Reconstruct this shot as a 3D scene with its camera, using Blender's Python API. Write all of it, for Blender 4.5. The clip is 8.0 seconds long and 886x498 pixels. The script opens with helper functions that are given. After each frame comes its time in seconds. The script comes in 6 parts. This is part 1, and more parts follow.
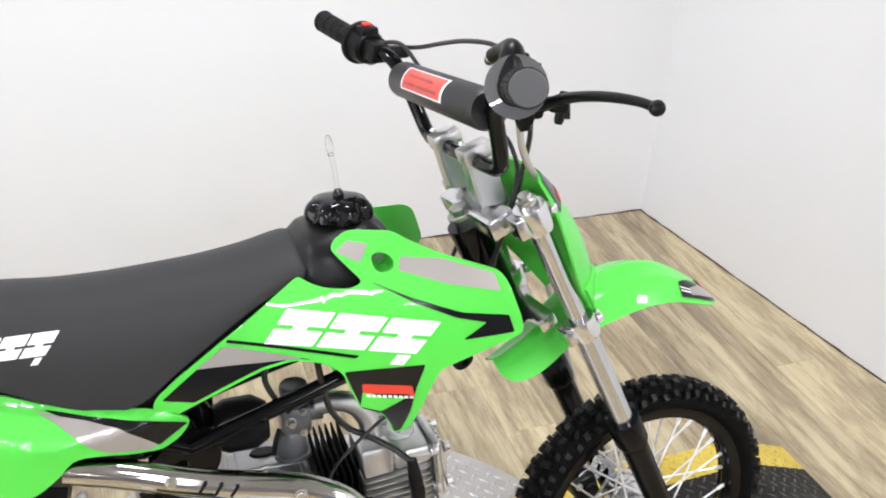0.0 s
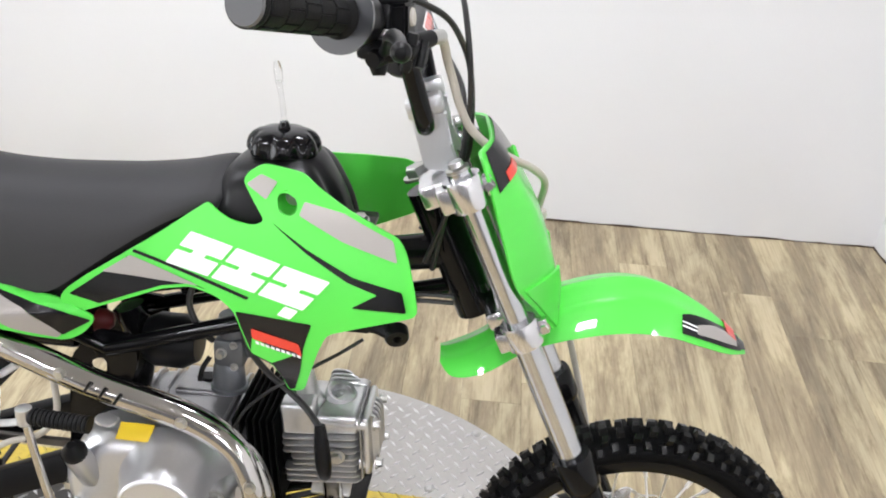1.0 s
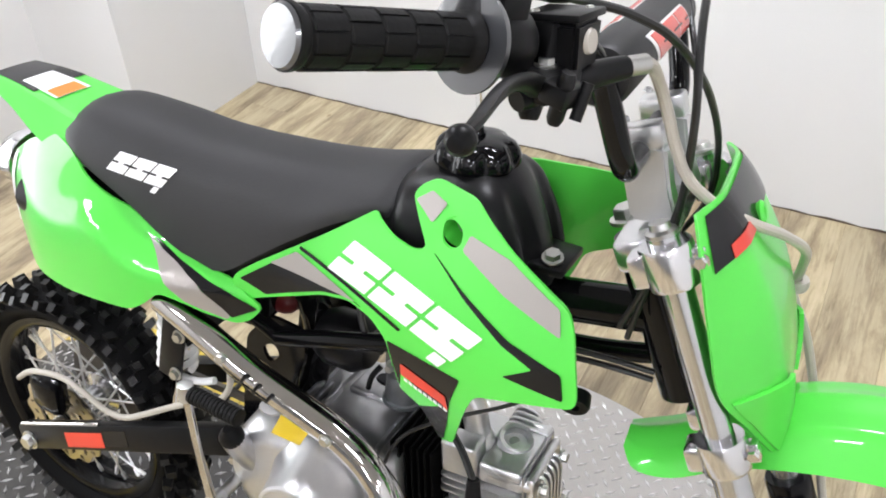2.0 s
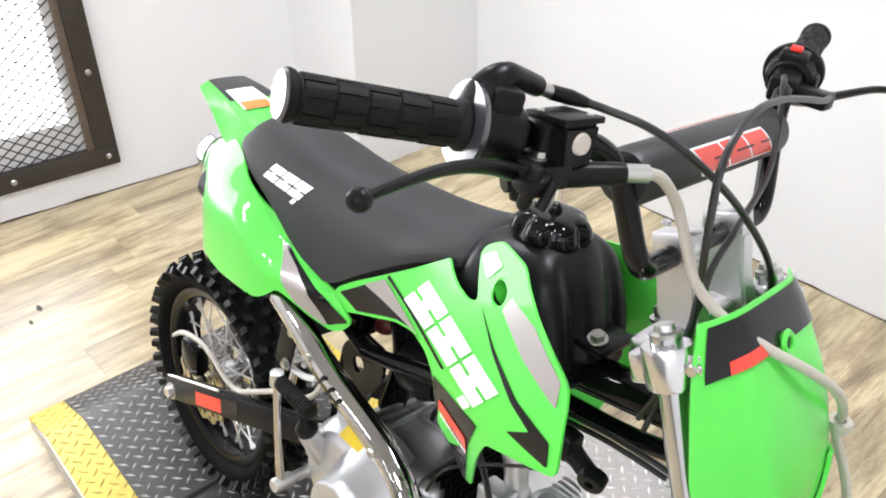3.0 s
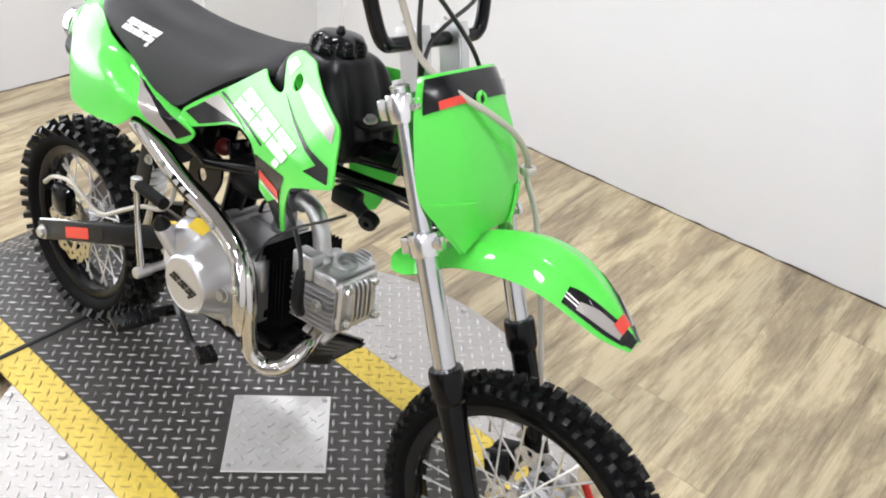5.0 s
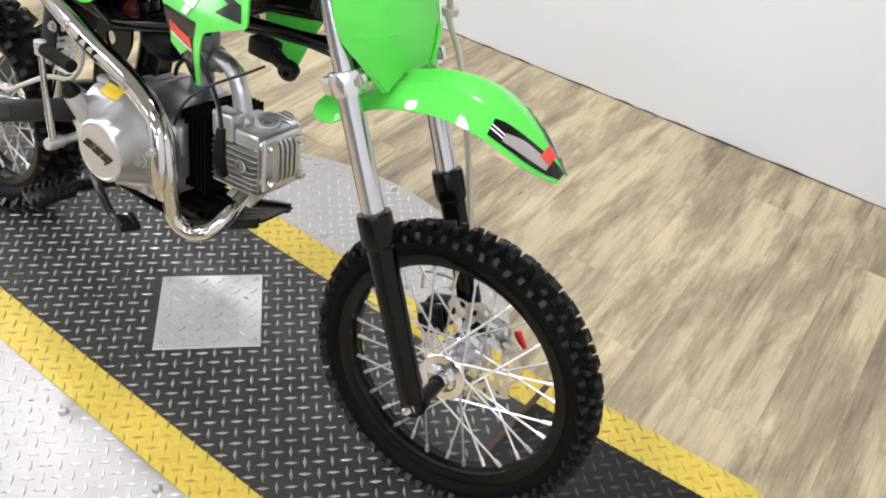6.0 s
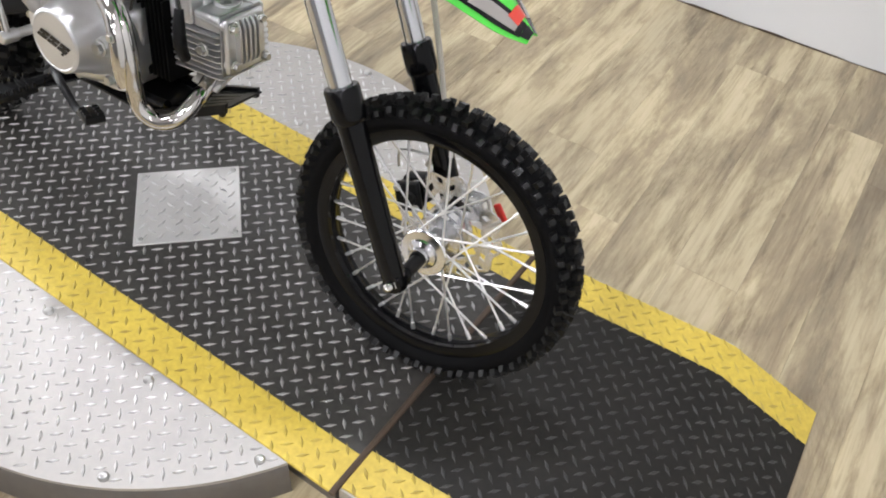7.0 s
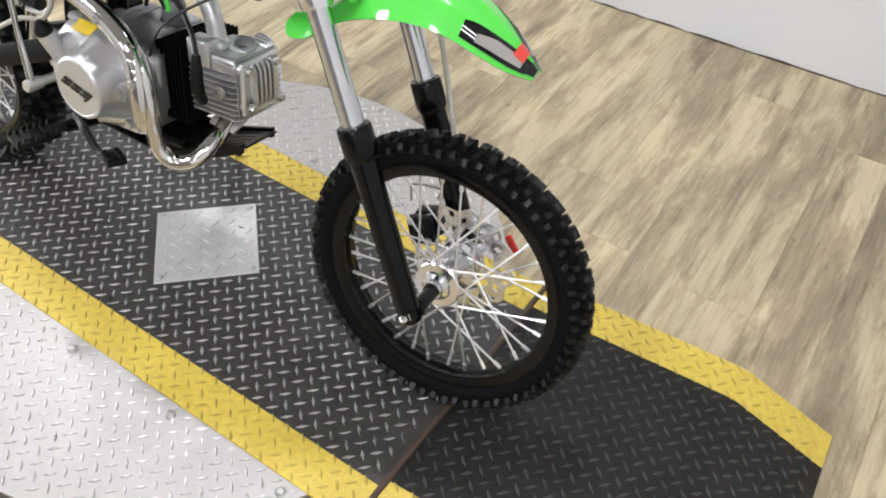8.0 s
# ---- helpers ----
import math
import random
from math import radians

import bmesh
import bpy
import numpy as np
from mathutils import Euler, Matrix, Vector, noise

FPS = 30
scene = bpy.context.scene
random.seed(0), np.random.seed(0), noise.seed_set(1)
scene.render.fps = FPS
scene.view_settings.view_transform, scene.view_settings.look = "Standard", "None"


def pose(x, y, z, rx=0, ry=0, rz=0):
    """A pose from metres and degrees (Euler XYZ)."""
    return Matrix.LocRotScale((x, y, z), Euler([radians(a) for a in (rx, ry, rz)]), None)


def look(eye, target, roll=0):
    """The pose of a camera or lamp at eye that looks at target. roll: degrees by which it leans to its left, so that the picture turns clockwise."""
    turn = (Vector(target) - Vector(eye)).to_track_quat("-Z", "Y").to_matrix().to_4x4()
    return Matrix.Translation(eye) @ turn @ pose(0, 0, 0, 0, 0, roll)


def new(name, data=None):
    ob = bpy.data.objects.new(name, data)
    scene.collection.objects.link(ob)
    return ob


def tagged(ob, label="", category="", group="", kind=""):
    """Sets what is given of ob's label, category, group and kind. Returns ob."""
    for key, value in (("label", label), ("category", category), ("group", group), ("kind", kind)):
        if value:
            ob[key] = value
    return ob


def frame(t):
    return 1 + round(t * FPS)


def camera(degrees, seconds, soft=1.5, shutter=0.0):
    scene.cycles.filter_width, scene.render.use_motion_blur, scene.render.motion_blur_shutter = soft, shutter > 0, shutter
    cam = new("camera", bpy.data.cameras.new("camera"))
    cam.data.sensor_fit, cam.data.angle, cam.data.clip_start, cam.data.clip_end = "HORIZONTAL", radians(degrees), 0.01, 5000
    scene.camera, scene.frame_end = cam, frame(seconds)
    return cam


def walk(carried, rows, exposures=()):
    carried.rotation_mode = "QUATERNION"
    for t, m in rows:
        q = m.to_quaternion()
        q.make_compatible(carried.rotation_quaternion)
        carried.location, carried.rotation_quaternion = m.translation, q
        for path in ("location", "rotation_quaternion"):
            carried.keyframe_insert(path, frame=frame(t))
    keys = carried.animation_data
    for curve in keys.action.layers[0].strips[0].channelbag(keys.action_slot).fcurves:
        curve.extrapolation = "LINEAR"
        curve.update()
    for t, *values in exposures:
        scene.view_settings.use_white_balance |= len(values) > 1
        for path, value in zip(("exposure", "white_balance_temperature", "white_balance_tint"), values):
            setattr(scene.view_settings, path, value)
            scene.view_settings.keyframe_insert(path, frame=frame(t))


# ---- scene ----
cam = camera(54.3, 8.0, soft=1.9)
PATH = [
    (0, (-0.17, -0.941, 1.495), (0.398, 0.684, 0.477), 3.9),
    (0.5, (0.057, -0.852, 1.441), (0.468, 0.798, 0.388), 1.7),
    (0.7, (0.187, -0.801, 1.416), (0.276, 0.891, 0.353), 1.5),
    (1, (0.338, -0.875, 1.441), (0.205, 0.784, 0.333), 4.0),
    (1.5, (0.411, -0.775, 1.433), (-0.083, 0.739, 0.223), -3.7),
    (2, (0.418, -0.591, 1.425), (-0.385, 0.745, 0.172), -1.9),
    (2.2, (0.414, -0.557, 1.424), (-0.446, 0.739, 0.167), -1.9),
    (3.3, (0.698, -0.532, 1.507), (-0.648, 0.453, 0.402), -1.0),
    (3.5, (0.747, -0.559, 1.524), (-0.621, 0.418, 0.44), -2.4),
    (4, (0.872, -0.702, 1.537), (-0.384, 0.415, 0.453), -0.7),
    (4.5, (0.983, -0.81, 1.531), (-0.127, 0.438, 0.43), 2.1),
    (5, (1.034, -0.805, 1.501), (0.03, 0.458, 0.32), 5.8),
    (5.2, (1.054, -0.798, 1.482), (0.085, 0.476, 0.283), 6.1),
    (6.3, (1.109, -0.85, 1.384), (0.352, 0.406, 0.024), 8.0),
    (6.5, (1.123, -0.837, 1.381), (0.386, 0.388, -0.017), 8.2),
    (7, (1.12, -0.838, 1.362), (0.437, 0.33, -0.111), 5.6),
    (7.5, (1.119, -0.841, 1.359), (0.438, 0.341, -0.103), 6.4),
    (8, (1.135, -0.852, 1.387), (0.39, 0.336, -0.039), 3.1),
]
walk(cam, [(t, look(eye, target, roll)) for t, eye, target, roll in PATH],
     [(0, -0.20), (1.0, -0.22), (1.5, -0.20), (2.2, -0.27), (3.3, -0.05), (4.5, -0.20), (5.2, -0.25), (6.5, -0.26), (7, -0.38), (8, -0.38)])

# ---- world and light ----

world = bpy.data.worlds.new("world")
scene.world = world
world.use_nodes = True
wn = world.node_tree
sky = wn.nodes.new("ShaderNodeTexSky")
sky.sky_type = "NISHITA"
sky.sun_disc = False
sky.sun_elevation, sky.sun_rotation = radians(35), radians(250)
wn.links.new(sky.outputs[0], wn.nodes["Background"].inputs[0])
wn.nodes["Background"].inputs[1].default_value = 0.12



def area_lamp(name, eye, target, sx, sy, watts, colour=(1, 1, 1)):
    data = bpy.data.lights.new(name, "AREA")
    data.shape, data.size, data.size_y, data.energy, data.color = "RECTANGLE", sx, sy, watts, colour
    ob = new(name, data)
    ob.matrix_world = look(eye, target)
    return ob


WARM = (0.97, 0.975, 1.05)
for lx in (-1.5, 0.25, 1.9):
    for ly in (-5.0, -3.2, -1.4, 0.6):
        area_lamp("ceiling_lamp", (lx, ly, 2.52), (lx, ly, 0), 0.34, 0.14, 26.5, WARM)
area_lamp("window_light", (-2.32, -0.45, 0.85), (0.2, -0.3, 0.0), 1.2, 1.4, 30, (0.97, 0.985, 1.03))


# ---- materials ----
def material(name, colour, rough=0.5, metal=0.0, grain=0.0, scale=60.0, bump=0.0, vary=0.0, coat=0.0, colour2=None, big=6.0,
             stretch=(1, 1, 1), piece=0.0, rough_vary=0.0, spec=0.5):
    m = bpy.data.materials.new(name)
    m.use_nodes = True
    n, l = m.node_tree.nodes, m.node_tree.links
    b = n["Principled BSDF"]
    b.inputs["Roughness"].default_value, b.inputs["Metallic"].default_value = rough, metal
    b.inputs["Coat Weight"].default_value = coat
    b.inputs["Specular IOR Level"].default_value = spec
    b.inputs["Coat Roughness"].default_value = 0.035
    tc = n.new("ShaderNodeTexCoord")
    mp = n.new("ShaderNodeMapping")
    mp.inputs["Scale"].default_value = stretch
    l.new(tc.outputs["Object"], mp.inputs["Vector"])
    fine = n.new("ShaderNodeTexNoise")
    fine.inputs["Scale"].default_value, fine.inputs["Detail"].default_value = scale, 6
    wide = n.new("ShaderNodeTexNoise")
    wide.inputs["Scale"].default_value, wide.inputs["Detail"].default_value = big, 4
    l.new(mp.outputs[0], fine.inputs["Vector"])
    l.new(mp.outputs[0], wide.inputs["Vector"])
    add = n.new("ShaderNodeMath")
    add.operation = "MULTIPLY_ADD"
    l.new(fine.outputs[0], add.inputs[0])
    add.inputs[1].default_value = grain
    mul = n.new("ShaderNodeMath")
    mul.operation = "MULTIPLY"
    l.new(wide.outputs[0], mul.inputs[0])
    mul.inputs[1].default_value = vary
    l.new(mul.outputs[0], add.inputs[2])
    value = add.outputs[0]
    if piece:
        info = n.new("ShaderNodeObjectInfo")
        more = n.new("ShaderNodeMath")
        more.operation = "MULTIPLY_ADD"
        l.new(info.outputs["Random"], more.inputs[0])
        more.inputs[1].default_value = piece
        l.new(value, more.inputs[2])
        value = more.outputs[0]
    mix = n.new("ShaderNodeMix")
    mix.data_type = "RGBA"
    mix.inputs[6].default_value = (*colour, 1)
    mix.inputs[7].default_value = (*(colour2 or [c * 0.55 for c in colour]), 1)
    l.new(value, mix.inputs[0])
    l.new(mix.outputs[2], b.inputs["Base Color"])
    if rough_vary:
        rv = n.new("ShaderNodeMath")
        rv.operation = "MULTIPLY_ADD"
        l.new(wide.outputs[0], rv.inputs[0])
        rv.inputs[1].default_value = rough_vary
        rv.inputs[2].default_value = rough - rough_vary * 0.5
        l.new(rv.outputs[0], b.inputs["Roughness"])
    if bump:
        bp = n.new("ShaderNodeBump")
        bp.inputs["Distance"].default_value, bp.inputs["Strength"].default_value = bump, 0.6
        l.new(fine.outputs[0], bp.inputs["Height"])
        l.new(bp.outputs[0], b.inputs["Normal"])
    return m


def wood_material():
    m = material("laminate", (0.50, 0.385, 0.235), rough=0.27, spec=0.7)
    n, l = m.node_tree.nodes, m.node_tree.links
    b = n["Principled BSDF"]
    tc, info = n.new("ShaderNodeTexCoord"), n.new("ShaderNodeObjectInfo")
    shift = n.new("ShaderNodeVectorMath")
    shift.operation = "MULTIPLY_ADD"
    cx = n.new("ShaderNodeCombineXYZ")
    for k in range(3):
        l.new(info.outputs["Random"], cx.inputs[k])
    l.new(cx.outputs[0], shift.inputs[0])
    shift.inputs[1].default_value = (37, 91, 13)
    l.new(tc.outputs["Object"], shift.inputs[2])

    where = n.new("ShaderNodeNewGeometry")
    flow = n.new("ShaderNodeVectorMath")
    flow.operation = "MULTIPLY_ADD"
    l.new(cx.outputs[0], flow.inputs[0])
    flow.inputs[1].default_value = (0.10, 0.9, 0)
    l.new(where.outputs["Position"], flow.inputs[2])

    def noise_at(scale, stretch, detail, across=False):
        mp = n.new("ShaderNodeMapping")
        mp.inputs["Scale"].default_value = stretch
        l.new(flow.outputs[0] if across else shift.outputs[0], mp.inputs[0])
        t = n.new("ShaderNodeTexNoise")
        t.inputs["Scale"].default_value, t.inputs["Detail"].default_value = scale, detail
        l.new(mp.outputs[0], t.inputs[0])
        return t

    def voronoi_at(scale, stretch):
        mp = n.new("ShaderNodeMapping")
        mp.inputs["Scale"].default_value = stretch
        l.new(shift.outputs[0], mp.inputs[0])
        t = n.new("ShaderNodeTexVoronoi")
        t.inputs["Scale"].default_value = scale
        l.new(mp.outputs[0], t.inputs[0])
        return t

    blotch, streak, fibre = noise_at(4.6, (1.9, 0.36, 1), 14, True), noise_at(15, (2.2, 0.24, 1), 12), noise_at(60, (3, 0.07, 1), 8)
    blotch.inputs["Distortion"].default_value, streak.inputs["Distortion"].default_value = 0.30, 0.35
    blotch.inputs["Roughness"].default_value, streak.inputs["Roughness"].default_value = 0.68, 0.72
    knot, cloud = voronoi_at(3.4, (1.6, 0.8, 1)), noise_at(1.6, (1, 0.8, 1), 3)

    def ramp(src, stops):
        r = n.new("ShaderNodeValToRGB")
        e = r.color_ramp.elements
        while len(e) < len(stops):
            e.new(0.5)
        for k, (p, c) in enumerate(stops):
            e[k].position, e[k].color = p, (*c, 1)
        l.new(src, r.inputs[0])
        return r.outputs[0]

    base = ramp(blotch.outputs[0], [(0.35, (0.250, 0.196, 0.124)), (0.45, (0.345, 0.276, 0.172)), (0.50, (0.430, 0.352, 0.215)), (0.55, (0.530, 0.442, 0.276)), (0.66, (0.575, 0.485, 0.308))])
    dark = ramp(streak.outputs[0], [(0.34, (0.34, 0.30, 0.27)), (0.43, (0.72, 0.70, 0.68)), (0.47, (0.97, 0.965, 0.96)), (0.56, (1.06, 1.06, 1.06))])
    fine = ramp(fibre.outputs[0], [(0.33, (0.70, 0.68, 0.66)), (0.47, (0.97, 0.97, 0.97)), (0.65, (1.05, 1.05, 1.05))])
    eye = ramp(knot.outputs["Distance"], [(0.010, (0.34, 0.28, 0.22)), (0.022, (0.72, 0.67, 0.62)), (0.045, (1, 1, 1))])
    worn = ramp(cloud.outputs[0], [(0.35, (0.86, 0.86, 0.87)), (0.62, (1.06, 1.06, 1.05))])

    def times(a, c, f=1.0):
        mx = n.new("ShaderNodeMix")
        mx.data_type, mx.blend_type = "RGBA", "MULTIPLY"
        mx.inputs[0].default_value = f
        l.new(a, mx.inputs[6])
        l.new(c, mx.inputs[7])
        return mx.outputs[2]

    tone = n.new("ShaderNodeHueSaturation")
    tone.inputs["Saturation"].default_value = 1.0
    sc = n.new("ShaderNodeMath")
    sc.operation = "MULTIPLY_ADD"
    l.new(info.outputs["Random"], sc.inputs[0])
    sc.inputs[1].default_value, sc.inputs[2].default_value = 0.16, 0.92
    l.new(sc.outputs[0], tone.inputs["Value"])
    l.new(times(times(times(times(base, dark, 0.50), fine, 0.48), eye, 1.0), worn, 1.0), tone.inputs["Color"])
    l.new(tone.outputs[0], b.inputs["Base Color"])
    bp = n.new("ShaderNodeBump")
    bp.inputs["Distance"].default_value, bp.inputs["Strength"].default_value = 0.0006, 0.5
    l.new(fibre.outputs[0], bp.inputs["Height"])
    l.new(bp.outputs[0], b.inputs["Normal"])
    return m


WOOD = wood_material()
WALL = material("wall_paint", (0.765, 0.77, 0.775), 0.55, grain=0.05, scale=220, bump=0.0006, vary=0.05, big=1.5)
# The ceiling is never in view; a mid grey keeps reflections dark.
CEIL = material("unseen_ceiling_grey", (0.42, 0.42, 0.43), 0.8, grain=0.05)
# Unseen wall, added to close the room; its grey darkens reflections.
FAR_WALL = material("unseen_wall_grey", (0.20, 0.20, 0.205), 0.7, grain=0.1, vary=0.15, big=1.2)
BLACK_PLATE = material("black_painted_plate", (0.010, 0.0100, 0.0098), 0.33, grain=0.9, scale=75, bump=0.0008, vary=0.6, colour2=(0.054, 0.051, 0.046), rough_vary=0.3, spec=0.32, big=9)
# Front ramp plate and treads: darker and less glossy than the deck's.
RAMP_PLATE = material("dark_black_plate", (0.008, 0.008, 0.008), 0.42, grain=0.7, scale=70, bump=0.0006, vary=0.5, colour2=(0.030, 0.028, 0.024), rough_vary=0.2, spec=0.12, big=7)
RAMP_TREAD = material("dark_black_treads", (0.018, 0.018, 0.018), 0.32, 0.2, grain=0.7, scale=30, vary=0.5, colour2=(0.09, 0.088, 0.085), rough_vary=0.25, spec=0.3)
# Worn bars of the black deck; the pale colour also paints in lamp highlights.
WORN_GLINT = material("worn_glinting_treads", (0.09, 0.091, 0.093), 0.30, 0.7, grain=0.7, scale=30, vary=0.6, colour2=(0.55, 0.54, 0.53), rough_vary=0.25)
YELLOW_TREAD = material("scuffed_yellow_treads", (0.80, 0.63, 0.10), 0.45, grain=0.8, scale=34, vary=0.55, colour2=(0.30, 0.21, 0.048), rough_vary=0.2, big=8)
YELLOW = material("yellow_paint", (0.84, 0.665, 0.10), 0.45, grain=0.65, scale=85, bump=0.0005, vary=0.35, colour2=(0.36, 0.23, 0.035), rough_vary=0.2)
ALU_PLATE = material("aluminium_plate", (0.52, 0.495, 0.465), 0.46, 0.6, grain=0.4, scale=70, bump=0.0004, vary=0.4, colour2=(0.34, 0.33, 0.32), rough_vary=0.3)
HATCH_ALU = material("clean_aluminium_plate", (0.63, 0.62, 0.60), 0.42, 0.55, grain=0.4, scale=70, bump=0.0004, vary=0.4, colour2=(0.47, 0.46, 0.445), rough_vary=0.3)
ALU_TREAD = material("worn_bright_treads", (0.74, 0.735, 0.72), 0.30, 0.95, grain=0.35, scale=60, vary=0.3, colour2=(0.5, 0.5, 0.5), rough_vary=0.2)
DULL_STEEL = material("dull_steel", (0.20, 0.185, 0.17), 0.5, 0.7, grain=0.4, scale=50, bump=0.0005, vary=0.5)
RUST = material("rusty_edge", (0.02, 0.018, 0.016), 0.6, 0.2, grain=0.9, scale=60, bump=0.0012, vary=0.6, colour2=(0.085, 0.055, 0.035))
RUBBER = material("seam_rubber", (0.012, 0.012, 0.012), 0.6, grain=0.5, scale=90, bump=0.0006)
PAD_VINYL = material("bar_pad_vinyl", (0.020, 0.020, 0.021), 0.46, grain=0.3, scale=300, bump=0.0003, vary=0.3, spec=0.45)
GREEN = material("green_plastic", (0.085, 0.62, 0.065), 0.42, grain=0.03, scale=300, vary=0.06, coat=0.65, spec=0.25)
SEAT = material("seat_vinyl", (0.034, 0.034, 0.035), 0.55, grain=0.3, scale=420, bump=0.0005, vary=0.25, spec=0.22)
TANK = material("tank_plastic", (0.007, 0.007, 0.0075), 0.36, grain=0.3, scale=300, bump=0.0002, vary=0.3, spec=0.22)
GLOSS_BLACK = material("gloss_black", (0.004, 0.004, 0.0045), 0.10, grain=0.2, vary=0.3, spec=0.22)
RIM_BLACK = material("black_anodised", (0.0035, 0.0035, 0.004), 0.16, grain=0.2, vary=0.3, spec=0.18)
SPOKE = material("bright_spoke", (0.86, 0.86, 0.86), 0.34, 0.9, grain=0.1, vary=0.1)
SIGHT = material("pale_sight_glass", (0.50, 0.46, 0.40), 0.2, grain=0.1, vary=0.2)
SATIN_BLACK = material("satin_black", (0.006, 0.006, 0.0065), 0.34, grain=0.3, scale=120, bump=0.0002, vary=0.3, spec=0.17)
GRIP = material("grip_rubber", (0.009, 0.009, 0.009), 0.5, grain=0.4, scale=250, bump=0.0005, vary=0.3, spec=0.12)
GRIP_END = material("grip_end_plastic", (0.035, 0.037, 0.042), 0.30, grain=0.2, vary=0.2, spec=1.0, coat=1.0)
TYRE = material("tyre_rubber", (0.0035, 0.0035, 0.004), 0.6, grain=0.5, scale=160, bump=0.0007, vary=0.4, colour2=(0.006, 0.006, 0.006), spec=0.05)
TREAD = material("tread_rubber_worn", (0.005, 0.005, 0.005), 0.36, grain=0.6, scale=90, bump=0.0008, vary=0.4, colour2=(0.011, 0.011, 0.0108), spec=0.24)
BARREL = material("matt_black_fins", (0.003, 0.003, 0.003), 0.6, grain=0.4, scale=120, bump=0.0002, vary=0.3, spec=0.06)
CARB = material("dark_cast_zinc", (0.19, 0.20, 0.215), 0.32, 0.7, grain=0.3, scale=160, bump=0.0003, vary=0.3, rough_vary=0.12)
CHROME = material("chrome", (0.58, 0.565, 0.545), 0.09, 1.0, grain=0.1, vary=0.15, rough_vary=0.08)
CAST_DARK = material("dark_cast_aluminium", (0.40, 0.40, 0.405), 0.34, 0.9, grain=0.3, scale=120, bump=0.0002, vary=0.3, rough_vary=0.12)
RISER = material("brushed_aluminium", (0.76, 0.765, 0.77), 0.34, 1.0, grain=0.2, scale=150, vary=0.2, rough_vary=0.1, stretch=(1, 1, 0.2))
ALU = material("cast_aluminium", (0.68, 0.68, 0.685), 0.38, 0.95, grain=0.3, scale=160, bump=0.0003, vary=0.25, rough_vary=0.15)
ALU_BRIGHT = material("polished_aluminium", (0.76, 0.76, 0.77), 0.2, 1.0, grain=0.15, scale=120, vary=0.2, rough_vary=0.1)
FORK_TUBE = material("fork_tube", (0.62, 0.63, 0.65), 0.19, 1.0, grain=0.1, scale=100, vary=0.2, rough_vary=0.08)
CASE = material("engine_paint", (0.64, 0.64, 0.65), 0.34, 0.85, grain=0.15, scale=200, bump=0.0002, vary=0.2)
WHITE = material("white_sticker", (0.85, 0.85, 0.85), 0.3, grain=0.04, vary=0.05, coat=0.3)
GREY_DECAL = material("grey_sticker", (0.36, 0.335, 0.31), 0.28, 0.3, grain=0.1, scale=400, vary=0.1, coat=0.4)
BLACK_DECAL = material("black_sticker", (0.006, 0.006, 0.007), 0.16, grain=0.2, vary=0.2, spec=0.35)
FILTER_RED = material("dark_red_foam", (0.16, 0.012, 0.014), 0.4, grain=0.5, scale=400, bump=0.0006, vary=0.4)
DULL_RED = material("faded_red_print", (0.34, 0.03, 0.02), 0.35, grain=0.1, vary=0.1)
RED_DECAL = material("red_sticker", (0.66, 0.045, 0.025), 0.3, grain=0.08, vary=0.12, coat=0.3)
ORANGE = material("orange_sticker", (0.8, 0.23, 0.03), 0.35, grain=0.1, vary=0.1)
YELLOW_LABEL = material("yellow_label", (0.78, 0.55, 0.03), 0.35, grain=0.05, vary=0.1)
HOSE = material("beige_hose", (0.46, 0.43, 0.37), 0.42, grain=0.2, scale=200, vary=0.15)
CABLE = material("cable_sheath", (0.012, 0.012, 0.012), 0.35, grain=0.2, vary=0.2)
BOLT = material("zinc_bolt", (0.6, 0.6, 0.58), 0.28, 1.0, grain=0.2, vary=0.3)
BRASS_DISC = material("disc_steel", (0.55, 0.5, 0.4), 0.3, 1.0, grain=0.2, scale=90, vary=0.2)
FRAME_STEEL = material("screen_frame_steel", (0.018, 0.018, 0.018), 0.48, 0.4, grain=0.5, scale=30, bump=0.0005, vary=0.6, colour2=(0.07, 0.058, 0.048))
MESH_STEEL = material("mesh_steel", (0.06, 0.058, 0.055), 0.55, 0.3, grain=0.3, vary=0.3)
PACKING = material("stained_packing_wood", (0.19, 0.14, 0.10), 0.7, grain=0.6, scale=40, bump=0.0006, vary=0.6, colour2=(0.05, 0.038, 0.03))
LAMP_RED = material("red_switch", (0.7, 0.03, 0.02), 0.3, grain=0.05)


def glass_material(name, colour, rough=0.05):
    m = bpy.data.materials.new(name)
    m.use_nodes = True
    b = m.node_tree.nodes["Principled BSDF"]
    b.inputs["Base Color"].default_value = (*colour, 1)
    b.inputs["Roughness"].default_value, b.inputs["Transmission Weight"].default_value = rough, 1.0
    b.inputs["IOR"].default_value = 1.3
    return m


CLEAR = glass_material("clear_hose", (0.95, 0.96, 0.96), 0.12)


def glow_material(name, colour, strength):
    m = bpy.data.materials.new(name)
    m.use_nodes = True
    b = m.node_tree.nodes["Principled BSDF"]
    b.inputs["Base Color"].default_value = (0, 0, 0, 1)
    b.inputs["Emission Color"].default_value = (*colour, 1)
    b.inputs["Emission Strength"].default_value = strength
    return m


DAYLIGHT = glow_material("daylight", (0.97, 0.99, 1.02), 5.0)


